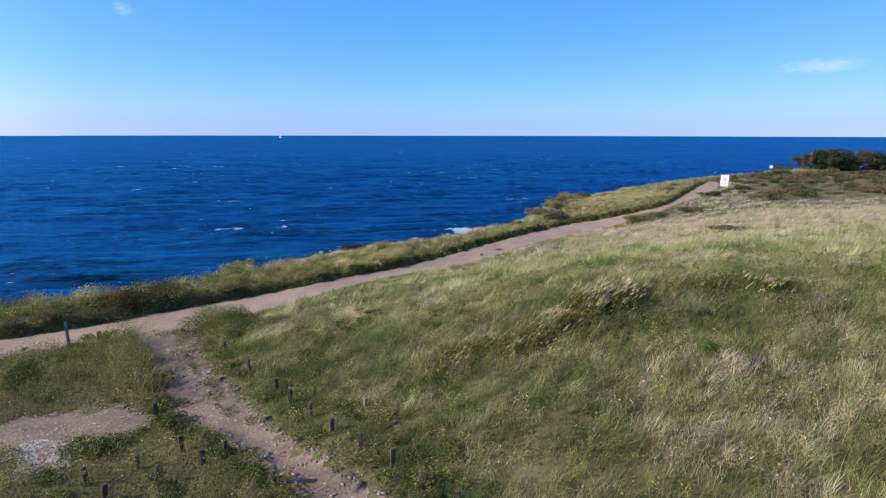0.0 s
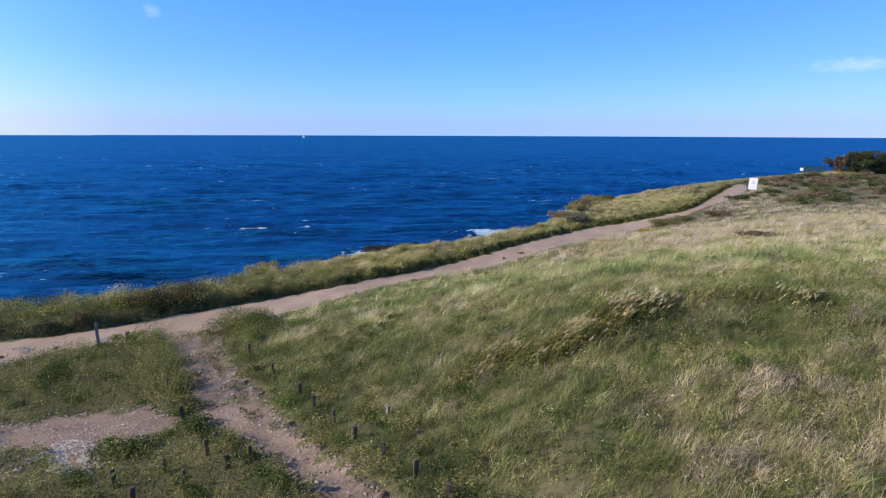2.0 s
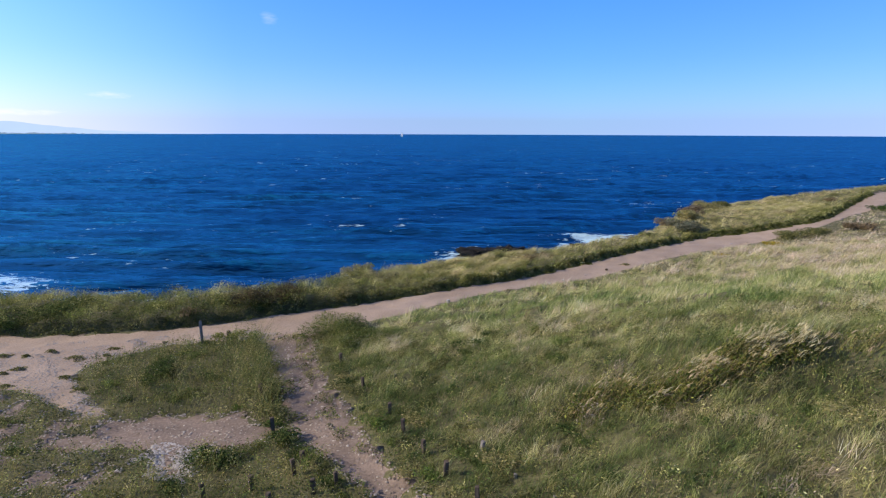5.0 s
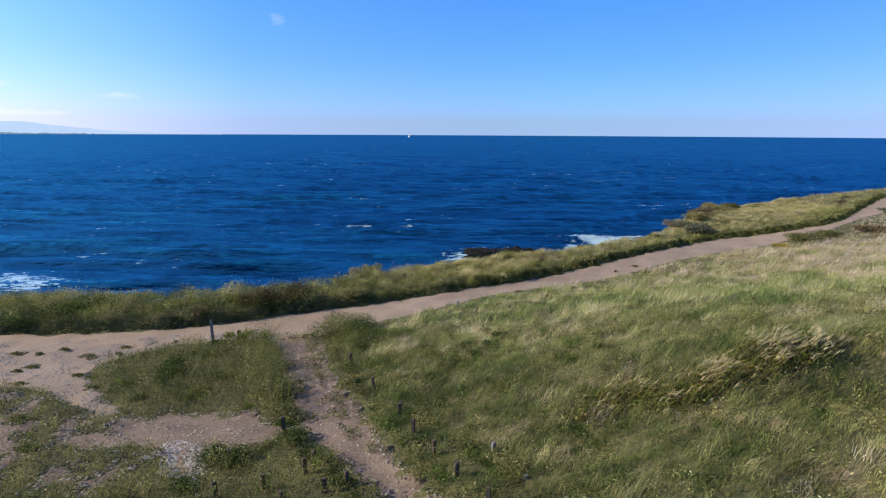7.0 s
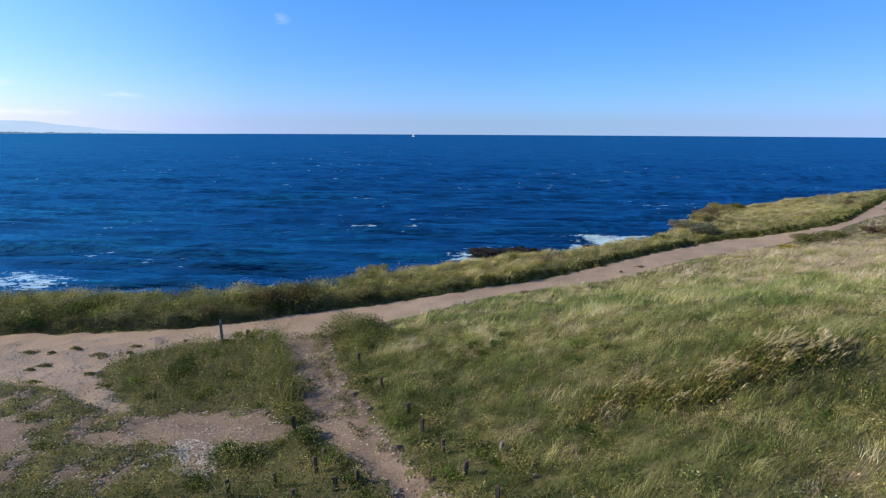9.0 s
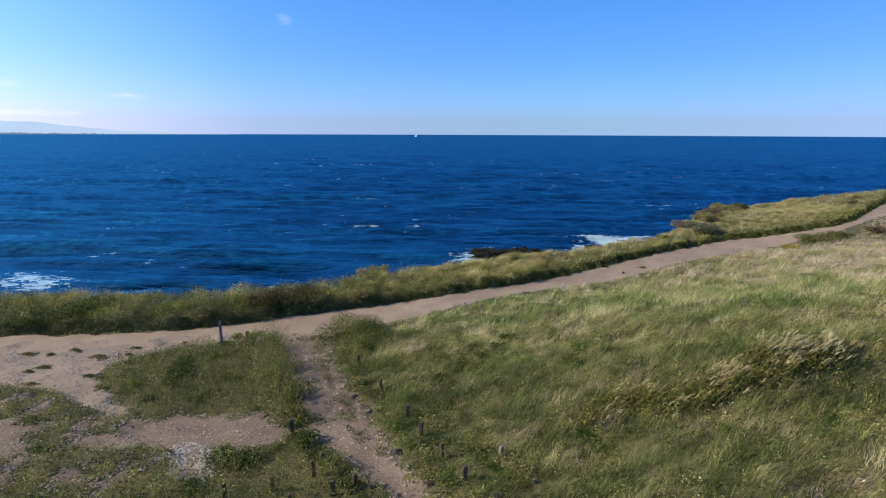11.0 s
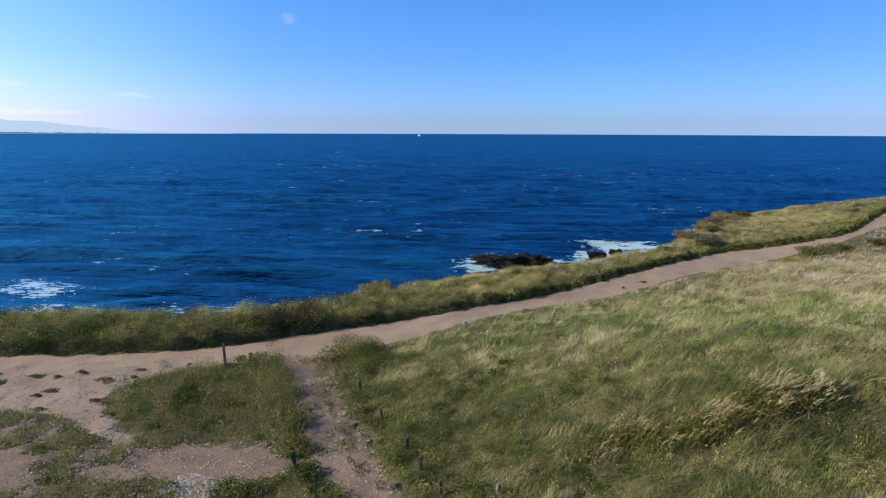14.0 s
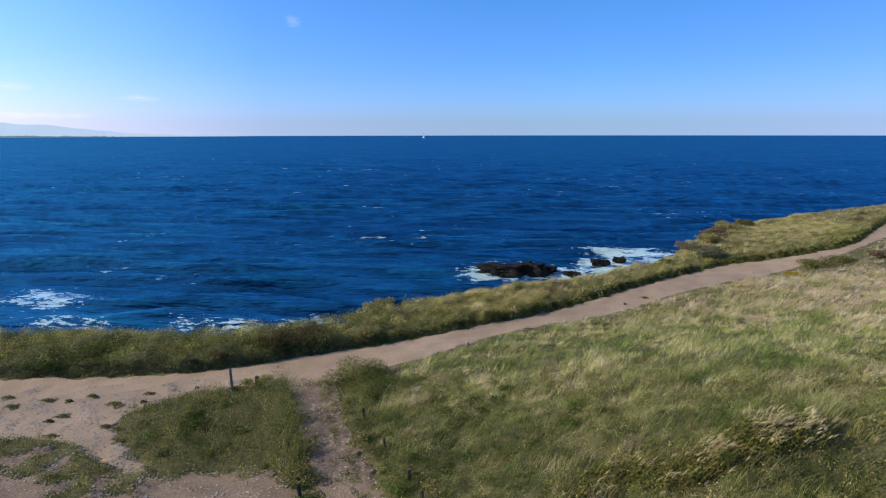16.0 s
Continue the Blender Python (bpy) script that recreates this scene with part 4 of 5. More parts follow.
bushes = [shrub(-30, 26, 1.1, 0.9, 1700, 0.068, t, 60 + i, lab, "verge_bush", "bushes along the cliff edge") for i, (t, lab) in enumerate(
    [(GREEN, "dark green bush between path and cliff"), (OLIVE, "olive green bush between path and cliff"), (RUSSET, "brownish bush between path and cliff"), (STRAW, "straw-coloured bush between path and cliff")])]
along, placed = curve_points(FOOT, 1.5), 0
while placed < 64:
    k = int(spots.integers(20, len(along) - 30))
    a, b = along[k], along[k + 1]
    side = Vector((-(b - a)[1], (b - a)[0])).normalized()
    off = spots.uniform(0.7, 4.5)
    x, y = a[0] + side[0] * off, a[1] + side[1] * off
    if not -42 < x < 40 or float(coast_inland(np.array([x]), np.array([y]))[0]) < 0.3:
        continue
    dark = x < -15
    kind = bushes[int(spots.choice(4, p=[0.42, 0.33, 0.17, 0.08] if dark else [0.15, 0.35, 0.1, 0.4]))]
    sc = spots.uniform(0.5, 1.05) * (1 if dark else 0.68)
    m = Matrix.Translation((x, y, float(ground_height(x, y)) - 0.1)) @ Matrix.Rotation(spots.uniform(0, 6.28), 4, "Z") @ Matrix.Diagonal((sc * 1.2, sc * 1.2, sc * spots.uniform(0.8, 1.1), 1))
    if placed < 4:
        bushes[placed].matrix_basis = m
    else:
        copy_thing(kind, m)
    placed += 1


# low leafy clumps that stand out of the grass
BRIGHT = [(0.0, (0.05, 0.1, 0.02)), (0.5, (0.14, 0.22, 0.045)), (1.0, (0.32, 0.36, 0.1))]
clumps = [shrub(-12, 18, 0.55, 0.42, 620, 0.04, t, 90 + i, lab, "weed_clump", "leafy clumps in the grass") for i, (t, lab) in enumerate(
    [(BRIGHT, "bright green leafy clump in the grass"), (GREEN, "dark green leafy clump in the grass"), (OLIVE, "olive green leafy clump in the grass"), (STRAW, "dry straw-coloured clump in the grass")])]
placed = 0
banks = [(p[0] - 0.35, p[1] - 0.25) for p in curve_points(SIDE_L[:9], 0.62)] + [(p[0] + 0.4, p[1] + 0.3) for p in curve_points(SIDE_R[:9], 1.0)]
while placed < 190:
    x, y = banks[placed] if placed < len(banks) else (spots.uniform(-24, 1), spots.uniform(8.5, 24.5)) if placed % 3 else (spots.uniform(-10, 16), spots.uniform(8, 27))
    spot = np.array([x]), np.array([y])
    if placed >= len(banks) and float(bare_depth(*spot)[0]) > -0.25 or float(in_verge(*spot)[0]) > -0.5:
        continue
    wild = float(right_of_paths(*spot)[0]) > 0
    kind = clumps[int(spots.choice(4, p=[0.24, 0.3, 0.32, 0.14] if wild else [0.15, 0.45, 0.38, 0.02]))]
    sc = spots.uniform(0.45, 1.0) * (1.35 if placed < len(banks) and 16 < y < 24 and not wild else 1)
    m = Matrix.Translation((x, y, float(ground_height(x, y)) - 0.04)) @ Matrix.Rotation(spots.uniform(0, 6.28), 4, "Z") @ Matrix.Diagonal((sc * 1.3, sc, sc * spots.uniform(0.7, 1.2), 1))
    if placed < 4:
        clumps[placed].matrix_basis = m
    else:
        copy_thing(kind, m)
    placed += 1


# ---- trees behind the heath ----
def tree(x, y, height, wide, seed, tints, label):
    root = new("tree")
    root.location = (x, y, float(ground_height(x, y)) - 0.05)
    rr = random.Random(seed)
    bm = bmesh.new()
    limbs = [(Vector((0, 0, 0)), Vector((rr.uniform(-0.3, 0.3), rr.uniform(-0.3, 0.3), height * 0.6)), 0.16)]
    for _ in range(9):
        a, f = rr.uniform(0, 6.28), rr.uniform(0.2, 0.95)
        start = limbs[0][1] * f
        limbs.append((start, start + Vector((math.cos(a) * wide * 0.45, math.sin(a) * wide * 0.45, height * rr.uniform(0.1, 0.32))), 0.06))
    for a, b, thick in limbs:
        made = bmesh.ops.create_cone(bm, cap_ends=True, segments=7, radius1=thick, radius2=thick * 0.4, depth=(b - a).length)
        bmesh.ops.transform(bm, matrix=Matrix.Translation((a + b) / 2) @ (b - a).to_track_quat("Z", "Y").to_matrix().to_4x4(), verts=made["verts"])
    part("trunk", bm, bark, root)
    q = np.random.default_rng(seed)
    lobes = q.normal(0, 1, (30, 3)) * (wide * 0.27, wide * 0.27, height * 0.26) + (0, 0, height * 0.48)
    lobes[:, 2] = np.clip(lobes[:, 2], height * 0.06, height * 0.88)
    count = 9000
    k = q.integers(0, 30, count)
    d = q.normal(0, 1, (count, 3))
    p = lobes[k] + d / np.linalg.norm(d, axis=1, keepdims=True) * (wide * 0.2, wide * 0.2, height * 0.16) * q.uniform(0.3, 1.05, (count, 1))
    t = np.clip(0.4 + 0.25 * np.sin(k * 1.7) + q.normal(0, 0.2, count), 0, 1)
    plant_mesh("crown", [leaves(p, 0.17 * q.uniform(0.6, 1.4, count), vary(palette(tints, t)), 0.4)], root)
    return tagged(root, label, "tree", "trees behind the heath")


DARK = [(0.0, (0.05, 0.065, 0.028)), (0.5, (0.085, 0.105, 0.042)), (1.0, (0.15, 0.16, 0.07))]
for i, (x, y, h, w, tints) in enumerate([(93.5, 152, 5.4, 3.6, RUSSET), (97.5, 151, 6.2, 7.2, DARK), (100.5, 152, 5.8, 7.2, DARK), (105, 150, 5.6, 6.8, DARK),
                                         (109.5, 151, 5.4, 6.4, RUSSET), (114, 150, 5.5, 7.2, DARK), (119, 152, 5.0, 7.2, DARK), (124.5, 151, 5.2, 7.2, DARK), (130, 152, 5.0, 7.2, DARK)]):
    tree(x, y, h, w, 300 + i, tints, "dark green wind-shaped tree behind the heath" if tints is DARK else "thin reddish-brown tree behind the heath")


# ---- reeds ----
def reeds(line, n, tall, wide, plumes, leafy, label):
    """A dense bent clump of tall reeds with feathery pale plumes along a line."""
    line = curve_points(line, 0.2)
    k = rng.integers(0, len(line), n)
    off = rng.normal(0, wide, (n, 2))
    x, y = line[k, 0] + off[:, 0], line[k, 1] + off[:, 1] * 0.7
    f = k / len(line)
    h = tall * (0.5 + 0.5 * np.sin(np.pi * np.clip(f * 0.85 + 0.1, 0, 1))) * rng.uniform(0.6, 1.15, n) * (1 + 0.3 * wobble(x, y, 1.3, 72))
    z = ground_height(x, y)
    to = rng.normal(0.25, 0.3, n)
    lean = rng.uniform(0.3, 0.8, n)
    stalk_tint = vary(palette([(0, (0.09, 0.13, 0.03)), (0.45, (0.24, 0.23, 0.07)), (1, (0.38, 0.28, 0.14))], rng.uniform(0, 1, n)))
    pieces = [blades(x, y, z, h, np.full(n, 0.016), lean, to, stalk_tint, 3, 0.5)]
    count = int(n * leafy)
    g = rng.integers(0, n, count)
    up = rng.uniform(0.05, 0.85, count)
    p = np.stack([x[g] + np.cos(to[g]) * h[g] * lean[g] * up ** 1.6, y[g] + np.sin(to[g]) * h[g] * lean[g] * up ** 1.6, z[g] + h[g] * up * 0.9], -1) + rng.normal(0, 0.07, (count, 3))
    herb = np.clip(0.45 + 0.35 * wobble(x[g], y[g], 1.2, 73) + rng.normal(0, 0.18, count), 0, 1)
    pieces.append(leaves(p, 0.05 * rng.uniform(0.6, 1.5, count), vary(palette([(0, (0.05, 0.08, 0.02)), (0.5, (0.15, 0.19, 0.04)), (0.75, (0.3, 0.29, 0.06)), (1, (0.36, 0.25, 0.12))], herb)), 0.3))
    g = np.nonzero(rng.uniform(0, 1, n) < plumes * np.clip(0.4 + 1.4 * wobble(x, y, 1.6, 71) + 0.9 * (f - 0.4), 0.04, 1.6))[0]
    for _ in range(5):
        t = rng.uniform(0.78, 1.0, len(g))
        jx = x[g] + np.cos(to[g]) * h[g] * lean[g] * t ** 1.6 + rng.normal(0, 0.02, len(g))
        jy = y[g] + np.sin(to[g]) * h[g] * lean[g] * t ** 1.6 + rng.normal(0, 0.02, len(g))
        jz = z[g] + h[g] * t * np.sqrt(np.clip(1 - (0.65 * lean[g] * t ** 1.6) ** 2, 0.06, 1))
        plume = vary(palette([(0, (0.5, 0.37, 0.25)), (0.5, (0.64, 0.55, 0.32)), (1, (0.7, 0.66, 0.4))], np.clip(0.3 + 0.5 * f[g] + rng.normal(0, 0.25, len(g)), 0, 1)), 0.2)
        pieces.append(blades(jx, jy, jz, 0.17 * rng.uniform(0.7, 1.3, len(g)), 0.02 * rng.uniform(0.6, 1.4, len(g)), rng.uniform(0.9, 1.5, len(g)), to[g] + rng.normal(0, 0.3, len(g)), plume, 2, 0.2))
    return tagged(plant_mesh("reed_bed", pieces), label, "reeds", kind="stuff")


reeds([(2.5, 17.1), (3.3, 17.5), (4.2, 18.0), (5.2, 18.5), (6.2, 18.7)], 1700, 0.9, 0.36, 0.34, 5.0, "band of tall reeds with pale feathery plumes bent by wind")
reeds([(7.2, 18.9), (8.8, 18.9), (10.4, 18.6), (11.8, 18.6), (12.8, 19.0)], 380, 0.5, 0.35, 0.18, 1.5, "low reeds with pale plumes along a grassy lip")
reeds([(-0.1, 16.5), (0.6, 17.2), (1.4, 17.4), (1.9, 16.9)], 520, 0.75, 0.42, 0.12, 4.5, "thin withered reeds and herbs in the meadow")


def pale_weeds():
    """Dry greyish-white weeds standing in small groups in the meadow."""
    pieces = []
    for cx, cy in [(4.4, 12.9), (6.3, 11.1), (8.0, 11.4), (9.6, 13.6), (11, 15.4), (7.2, 9.6), (12.7, 17.4), (10.2, 11.8), (14.8, 27.2), (18, 29), (20.5, 30.5), (5.2, 10.6), (0.4, 16.2), (1.3, 18.6)]:
        n = 90
        x, y = cx + rng.normal(0, 0.22, n), cy + rng.normal(0, 0.22, n)
        z = ground_height(x, y)
        tint = vary(palette([(0, (0.25, 0.22, 0.15)), (1, (0.48, 0.39, 0.29))], rng.uniform(0, 1, n)))
        h = rng.uniform(0.25, 0.55, n)
        pieces.append(blades(x, y, z, h, np.full(n, 0.01), rng.uniform(0.1, 0.7, n), rng.normal(0.2, 0.9, n), tint, 2, 0.5))
        p = np.stack([x, y, z + h * 0.95], -1) + rng.normal(0, 0.05, (n, 3))
        pieces.append(leaves(p, 0.03 * rng.uniform(0.6, 1.5, n), vary(tint * 1.15), 0.3))
    return tagged(plant_mesh("dry_weeds", pieces), "dry greyish weeds standing in small groups", "weeds", kind="stuff")


pale_weeds()

# ---- rocks in the sea ----
for i, (x, y, rx, ry, h) in enumerate(ROCKS):
    bm = bmesh.new()
    bmesh.ops.create_icosphere(bm, subdivisions=4, radius=1)
    for v in bm.verts:
        d = v.co.normalized()
        k = 1 + 0.45 * noise.fractal(d * 1.7 + Vector((i * 7, 0, 0)), 1.0, 2.0, 5) + 0.18 * abs(noise.noise(d * 6 + Vector((i, 3, 0))))
        top = min(d.z, 0.62) + 0.2 * max(0, noise.noise(d * 4 + Vector((i * 3, 1, 2))))
        v.co = Vector((d.x * rx * k, d.y * ry * k, top * h * 1.7 * k))
    ob = part("rock", bm, rock_mat)
    ob.location = (x, y, SEA - 0.2 * h)
    tagged(ob, "dark wet rock awash in breaking foam" if h > 1 else "low dark rock awash in breaking foam", "rock", "rocks in the surf")

# ---- posts ----
old_wood = plain_material("weathered_wood", (0.15, 0.115, 0.085), (0.06, 0.045, 0.035), 6.0, 0.9, 0.8, 0.008, fine=40)
grey_wood = plain_material("grey_wood", (0.3, 0.28, 0.25), (0.17, 0.155, 0.14), 6.0, 0.9, 0.8, 0.008, fine=40)


def post_bm(wide, high, deep=0.3):
    bm = bmesh.new()
    bmesh.ops.create_cube(bm, size=1)
    bmesh.ops.scale(bm, vec=(wide, wide, high + deep), verts=bm.verts)
    bmesh.ops.translate(bm, vec=(0, 0, (high - deep) / 2), verts=bm.verts)
    bmesh.ops.bevel(bm, geom=bm.edges[:], offset=wide * 0.14, segments=2, affect="EDGES")
    bmesh.ops.subdivide_edges(bm, edges=[e for e in bm.edges if abs(e.verts[0].co.z - e.verts[1].co.z) > high * 0.5], cuts=4)
    for v in bm.verts:
        v.co.x += 0.012 * noise.noise(v.co * 6)
        v.co.y += 0.012 * noise.noise(v.co * 6 + Vector((5, 0, 0)))
        if v.co.z > high * 0.9:
            v.co.z += 0.25 * v.co.x
    return bm


def stand(ob, x, y, high, tilt, turn, wide=1.0):
    z = float(ground_height(x, y))
    z -= float(worn_depth(np.array([x]), np.array([y]))[0])
    return Matrix.Translation((x, y, z)) @ Euler((radians(tilt), radians(tilt * 0.6), radians(turn))).to_matrix().to_4x4() @ Matrix.Diagonal((wide, wide, high, 1))


POSTS = [(-9.6, 15.6), (-7.85, 14.35), (-7.8, 13.75), (-6.8, 13.05), (-7.65, 12.15), (-8.7, 12.95), (-9.65, 12.2), (-6.25, 13.35), (-4.3, 11.75),
         (-11.7, 18.1), (-9.85, 21.35), (-7.85, 19.05), (-6.1, 17.2), (-5.2, 16.0), (-4.2, 14.95), (-3.3, 13.95), (-2.2, 12.8), (-1.2, 11.85), (-0.3, 10.95), (-8.7, 11.5), (0.5, 10.2)]
first = tagged(part("wooden_post", post_bm(0.13, 1.0), old_wood), "short dark weathered square wooden post", "post", "posts along the side path")
pr = random.Random(4)
for i, (x, y) in enumerate(POSTS):
    m = stand(first, x, y, pr.uniform(0.62, 0.82), pr.uniform(-6, 6), pr.uniform(0, 90), pr.uniform(0.85, 1.15))
    if i == 0:
        first.matrix_basis = m
    else:
        copy_thing(first, m)
pale = tagged(part("wooden_post", post_bm(0.13, 1.0), grey_wood), "short grey wooden post standing in the grass", "post", "posts in the meadow")
for i, (x, y) in enumerate([(-2.5, 15.0), (-1.4, 13.85), (-0.35, 13.0), (-6.85, 19.9)]):
    m = stand(pale, x, y, pr.uniform(0.3, 0.36), pr.uniform(-6, 6), pr.uniform(0, 90), 0.8)
    if i == 0:
        pale.matrix_basis = m
    else:
        copy_thing(pale, m)
pale_wood = plain_material("pale_wood", (0.5, 0.47, 0.43), (0.36, 0.33, 0.3), 6.0, 0.9, 0.6, 0.006, fine=40)
tall = tagged(part("wooden_post", post_bm(0.11, 1.2, 0.4), grey_wood), "tall slim grey wooden post leaning beside the path", "post")
tall.matrix_basis = stand(tall, -17.9, 22.65, 1.0, -3, 20)
stub = tagged(part("wooden_post", post_bm(0.16, 1.0), old_wood), "low dark post stump at the path", "post", "stumps at the fork")
stub.matrix_basis = stand(stub, -17.3, 23.9, 0.4, 3, 10)
copy_thing(stub, stand(stub, -20.0, 22.5, 0.2, 5, 40, 1.2))

# cut stumps in a row along the path
STUMPS = [(-7.6, 31.7), (-5.9, 33.8), (-1.1, 40.4), (0.5, 42.7), (2.1, 44.5), (5.4, 48.1), (7.2, 50.0), (8.7, 51.5), (10.4, 53.4), (12.3, 55.9), (14.3, 58.3), (16.1, 59.7), (21.0, 63.1)]
light_stump = tagged(part("post_stump", post_bm(0.16, 1.0), pale_wood), "cut-off pale post stump on the sandy path", "stump", "stumps along the path")
dark_stump = tagged(part("post_stump", post_bm(0.18, 1.0), old_wood), "cut-off dark post stump on the sandy path", "stump", "stumps along the path")
seen = set()
for i, (x, y) in enumerate(STUMPS):
    ob = light_stump if i in (0, 1, 2, 3, 10) else dark_stump
    m = stand(ob, x, y, pr.uniform(0.2, 0.3) if ob is light_stump else pr.uniform(0.08, 0.16), pr.uniform(-8, 8), pr.uniform(0, 90))
    if ob not in seen:
        ob.matrix_basis = m
        seen.add(ob)
    else:
        copy_thing(ob, m)


# ---- weed mats and stones on the gravel ----
def weed_mat(x, y, r, seed, label="low dark mat of weeds on gravel"):
    root = new("weed_tuft")
    root.location = (x, y, float(ground_height(x, y)) - 0.05)
    q = np.random.default_rng(seed)
    n = int(700 * r + 120)
    a, d = q.uniform(0, 6.28, n), r * np.sqrt(q.uniform(0, 1, n))
    d = d * (1 + 0.35 * np.sin(a * 3 + seed) + 0.25 * np.sin(a * 5 + 2 * seed))
    p = np.stack([np.cos(a) * d * 1.4, np.sin(a) * d * 0.8, 0.03 + 0.13 * np.clip(1 - (d / r) ** 2, 0.1, 1) * q.uniform(0.2, 1, n)], -1)
    part("stems", stems_bm(r, 0.12, 5, seed, 0.01), bark, root)
    plant_mesh("foliage", [leaves(p, 0.035 * q.uniform(0.6, 1.4, n), vary(palette(OLIVE, q.uniform(0, 1, n) * 0.8)), 0.6)], root)
    return tagged(root, label, "weed", "weed tufts on the gravel")


for i, (x, y, r) in enumerate([(-22.6, 19.9, 0.38), (-20.5, 19.7, 0.42), (-21.1, 18.0, 0.28), (-19.4, 17.2, 0.3), (-22.0, 21.4, 0.3), (-24.6, 20.3, 0.22), (-24.1, 18.3, 0.28), (-26.5, 19.4, 0.3),
                               (-22.7, 16.7, 0.3), (-25.3, 19.6, 0.2), (-21.5, 20.5, 0.16), (-24.2, 17.7, 0.2), (-27.6, 18.4, 0.3), (-4.3, 36.2, 0.35), (3.7, 46.7, 0.3), (-20.3, 17.9, 0.2), (-29, 19.2, 0.3)]):
    weed_mat(x, y, r, 500 + i)


def pebbles(name, count, box, test, size, mat, label):
    x, y = scatter(count, *box)
    keep = test(x, y)
    x, y = x[keep], y[keep]
    n = len(x)
    s = size * np.clip(rng.lognormal(0, 0.4, n), 0.4, 1.8)
    z = ground_height(x, y) - worn_depth(x, y)
    shape = np.array([(1, 0, 0), (0.3, 0.95, 0), (-0.8, 0.6, 0), (-0.8, -0.6, 0), (0.3, -0.95, 0), (0, 0, 0.6), (0, 0, -0.6)], float)
    tri = np.array([(0, 1, 5, 5), (1, 2, 5, 5), (2, 3, 5, 5), (3, 4, 5, 5), (4, 0, 5, 5)])[:, :3]
    a = rng.uniform(0, 6.28, n)
    jit = 1 + rng.normal(0, 0.18, (n, 7, 3))
    v = shape[None] * jit * s[:, None, None]
    c, sn = np.cos(a)[:, None], np.sin(a)[:, None]
    v = np.stack([v[..., 0] * c - v[..., 1] * sn, v[..., 0] * sn + v[..., 1] * c, v[..., 2]], -1) + np.stack([x, y, z + 0.2 * s], -1)[:, None]
    f = (np.arange(n)[:, None, None] * 7 + tri[None]).reshape(-1, 3)
    return tagged(mesh_object(name, v.reshape(-1, 3), f, mat), label, "pebbles", kind="stuff")


def stone_material(name, light, dark):
    m, n, l, b = material(name, 0.9, 0.2)
    g = n.new("ShaderNodeNewGeometry")
    c = ramp(n, l, g.outputs["Random Per Island"], [(0.0, dark), (1.0, light)])
    sp = noise_node(n, l, 30.0)
    f = ramp(n, l, sp.outputs[0], [(0.3, (0.8, 0.8, 0.8)), (0.7, (1.1, 1.1, 1.1))])
    l.new(mix(n, l, "MULTIPLY", 1.0, c.outputs[0], f.outputs[0]), b.inputs["Base Color"])
    return m


pebble_mat = stone_material("pebbles", (0.5, 0.44, 0.37), (0.2, 0.155, 0.12))
white_mat = stone_material("pale_pebbles", (0.56, 0.53, 0.5), (0.3, 0.27, 0.25))
pebbles("pebbles", 24000, (-16, 3, 6, 25), lambda x, y: in_side(x, y) > -0.05, 0.036, pebble_mat, "loose pebbles strewn over the side path")
pebbles("pebbles", 9000, (-23, -8, 11, 18), lambda x, y: (bareness(x, y)[2] > -0.15), 0.035, pebble_mat, "loose pebbles on the bare patch")
pebbles("pebbles", 2600, (-13.3, -10.8, 12.8, 14.6), lambda x, y: bareness(x, y)[2] > -0.3, 0.034, white_mat, "heap of pale pebbles on the bare patch")
grey_mat = stone_material("grey_pebbles", (0.38, 0.36, 0.34), (0.2, 0.185, 0.175))
pebbles("pebbles", 50000, (-32, -15, 14, 25), lambda x, y: (in_main(x, y) > 0) & (in_verge(x, y) < -2.0 - 1.2 * wobble(x, y, 3, 91)), 0.025, grey_mat, "loose grey pebbles on the wide path")

# ---- signs ----
white_paint = plain_material("white_panel", (0.84, 0.85, 0.86), (0.76, 0.77, 0.78), 1.5, 0.5, 0.05, 0.003)
print_grey = plain_material("panel_print", (0.62, 0.64, 0.66), (0.52, 0.54, 0.57), 3.0, 0.6, 0.05, 0.002)


def box_bm(x, y, z, sx, sy, sz, bevel=0.012):
    bm = bmesh.new()
    bmesh.ops.create_cube(bm, size=1)
    bmesh.ops.scale(bm, vec=(sx, sy, sz), verts=bm.verts)
    bmesh.ops.bevel(bm, geom=bm.edges[:], offset=bevel, segments=2, affect="EDGES")
    bmesh.ops.translate(bm, vec=(x, y, z), verts=bm.verts)
    return bm


board = new("information_board")
board.matrix_basis = Matrix.Translation((44.7, 93.3, float(ground_height(44.7, 93.3)))) @ Euler((0, radians(2), radians(-24))).to_matrix().to_4x4()
part("panel", box_bm(0, 0, 1.1, 1.25, 0.06, 1.95), white_paint, board, "white printed panel")
for sx in (-0.5, 0.5):
    part("leg", box_bm(sx, 0.08, 0.55, 0.09, 0.09, 2.1), old_wood, board, "dark wooden leg")
part("picture", box_bm(0.05, -0.034, 1.3, 0.5, 0.012, 0.55, 0.003), print_grey, board, "pale grey printed picture")
for k in range(5):
    part("lettering", box_bm(-0.05 * (k % 2), -0.034, 0.85 - 0.09 * k, 0.85 - 0.1 * (k % 3), 0.012, 0.03, 0.002), print_grey, board)
tagged(board, "tall white information board on two legs beside the path", "sign")
small = new("small_sign")
small.matrix_basis = Matrix.Translation((79.0, 142.0, float(ground_height(79.0, 142.0)))) @ Euler((0, 0, radians(-28))).to_matrix().to_4x4()
part("panel", box_bm(0, -0.06, 1.25, 0.7, 0.04, 0.7), white_paint, small, "white panel")
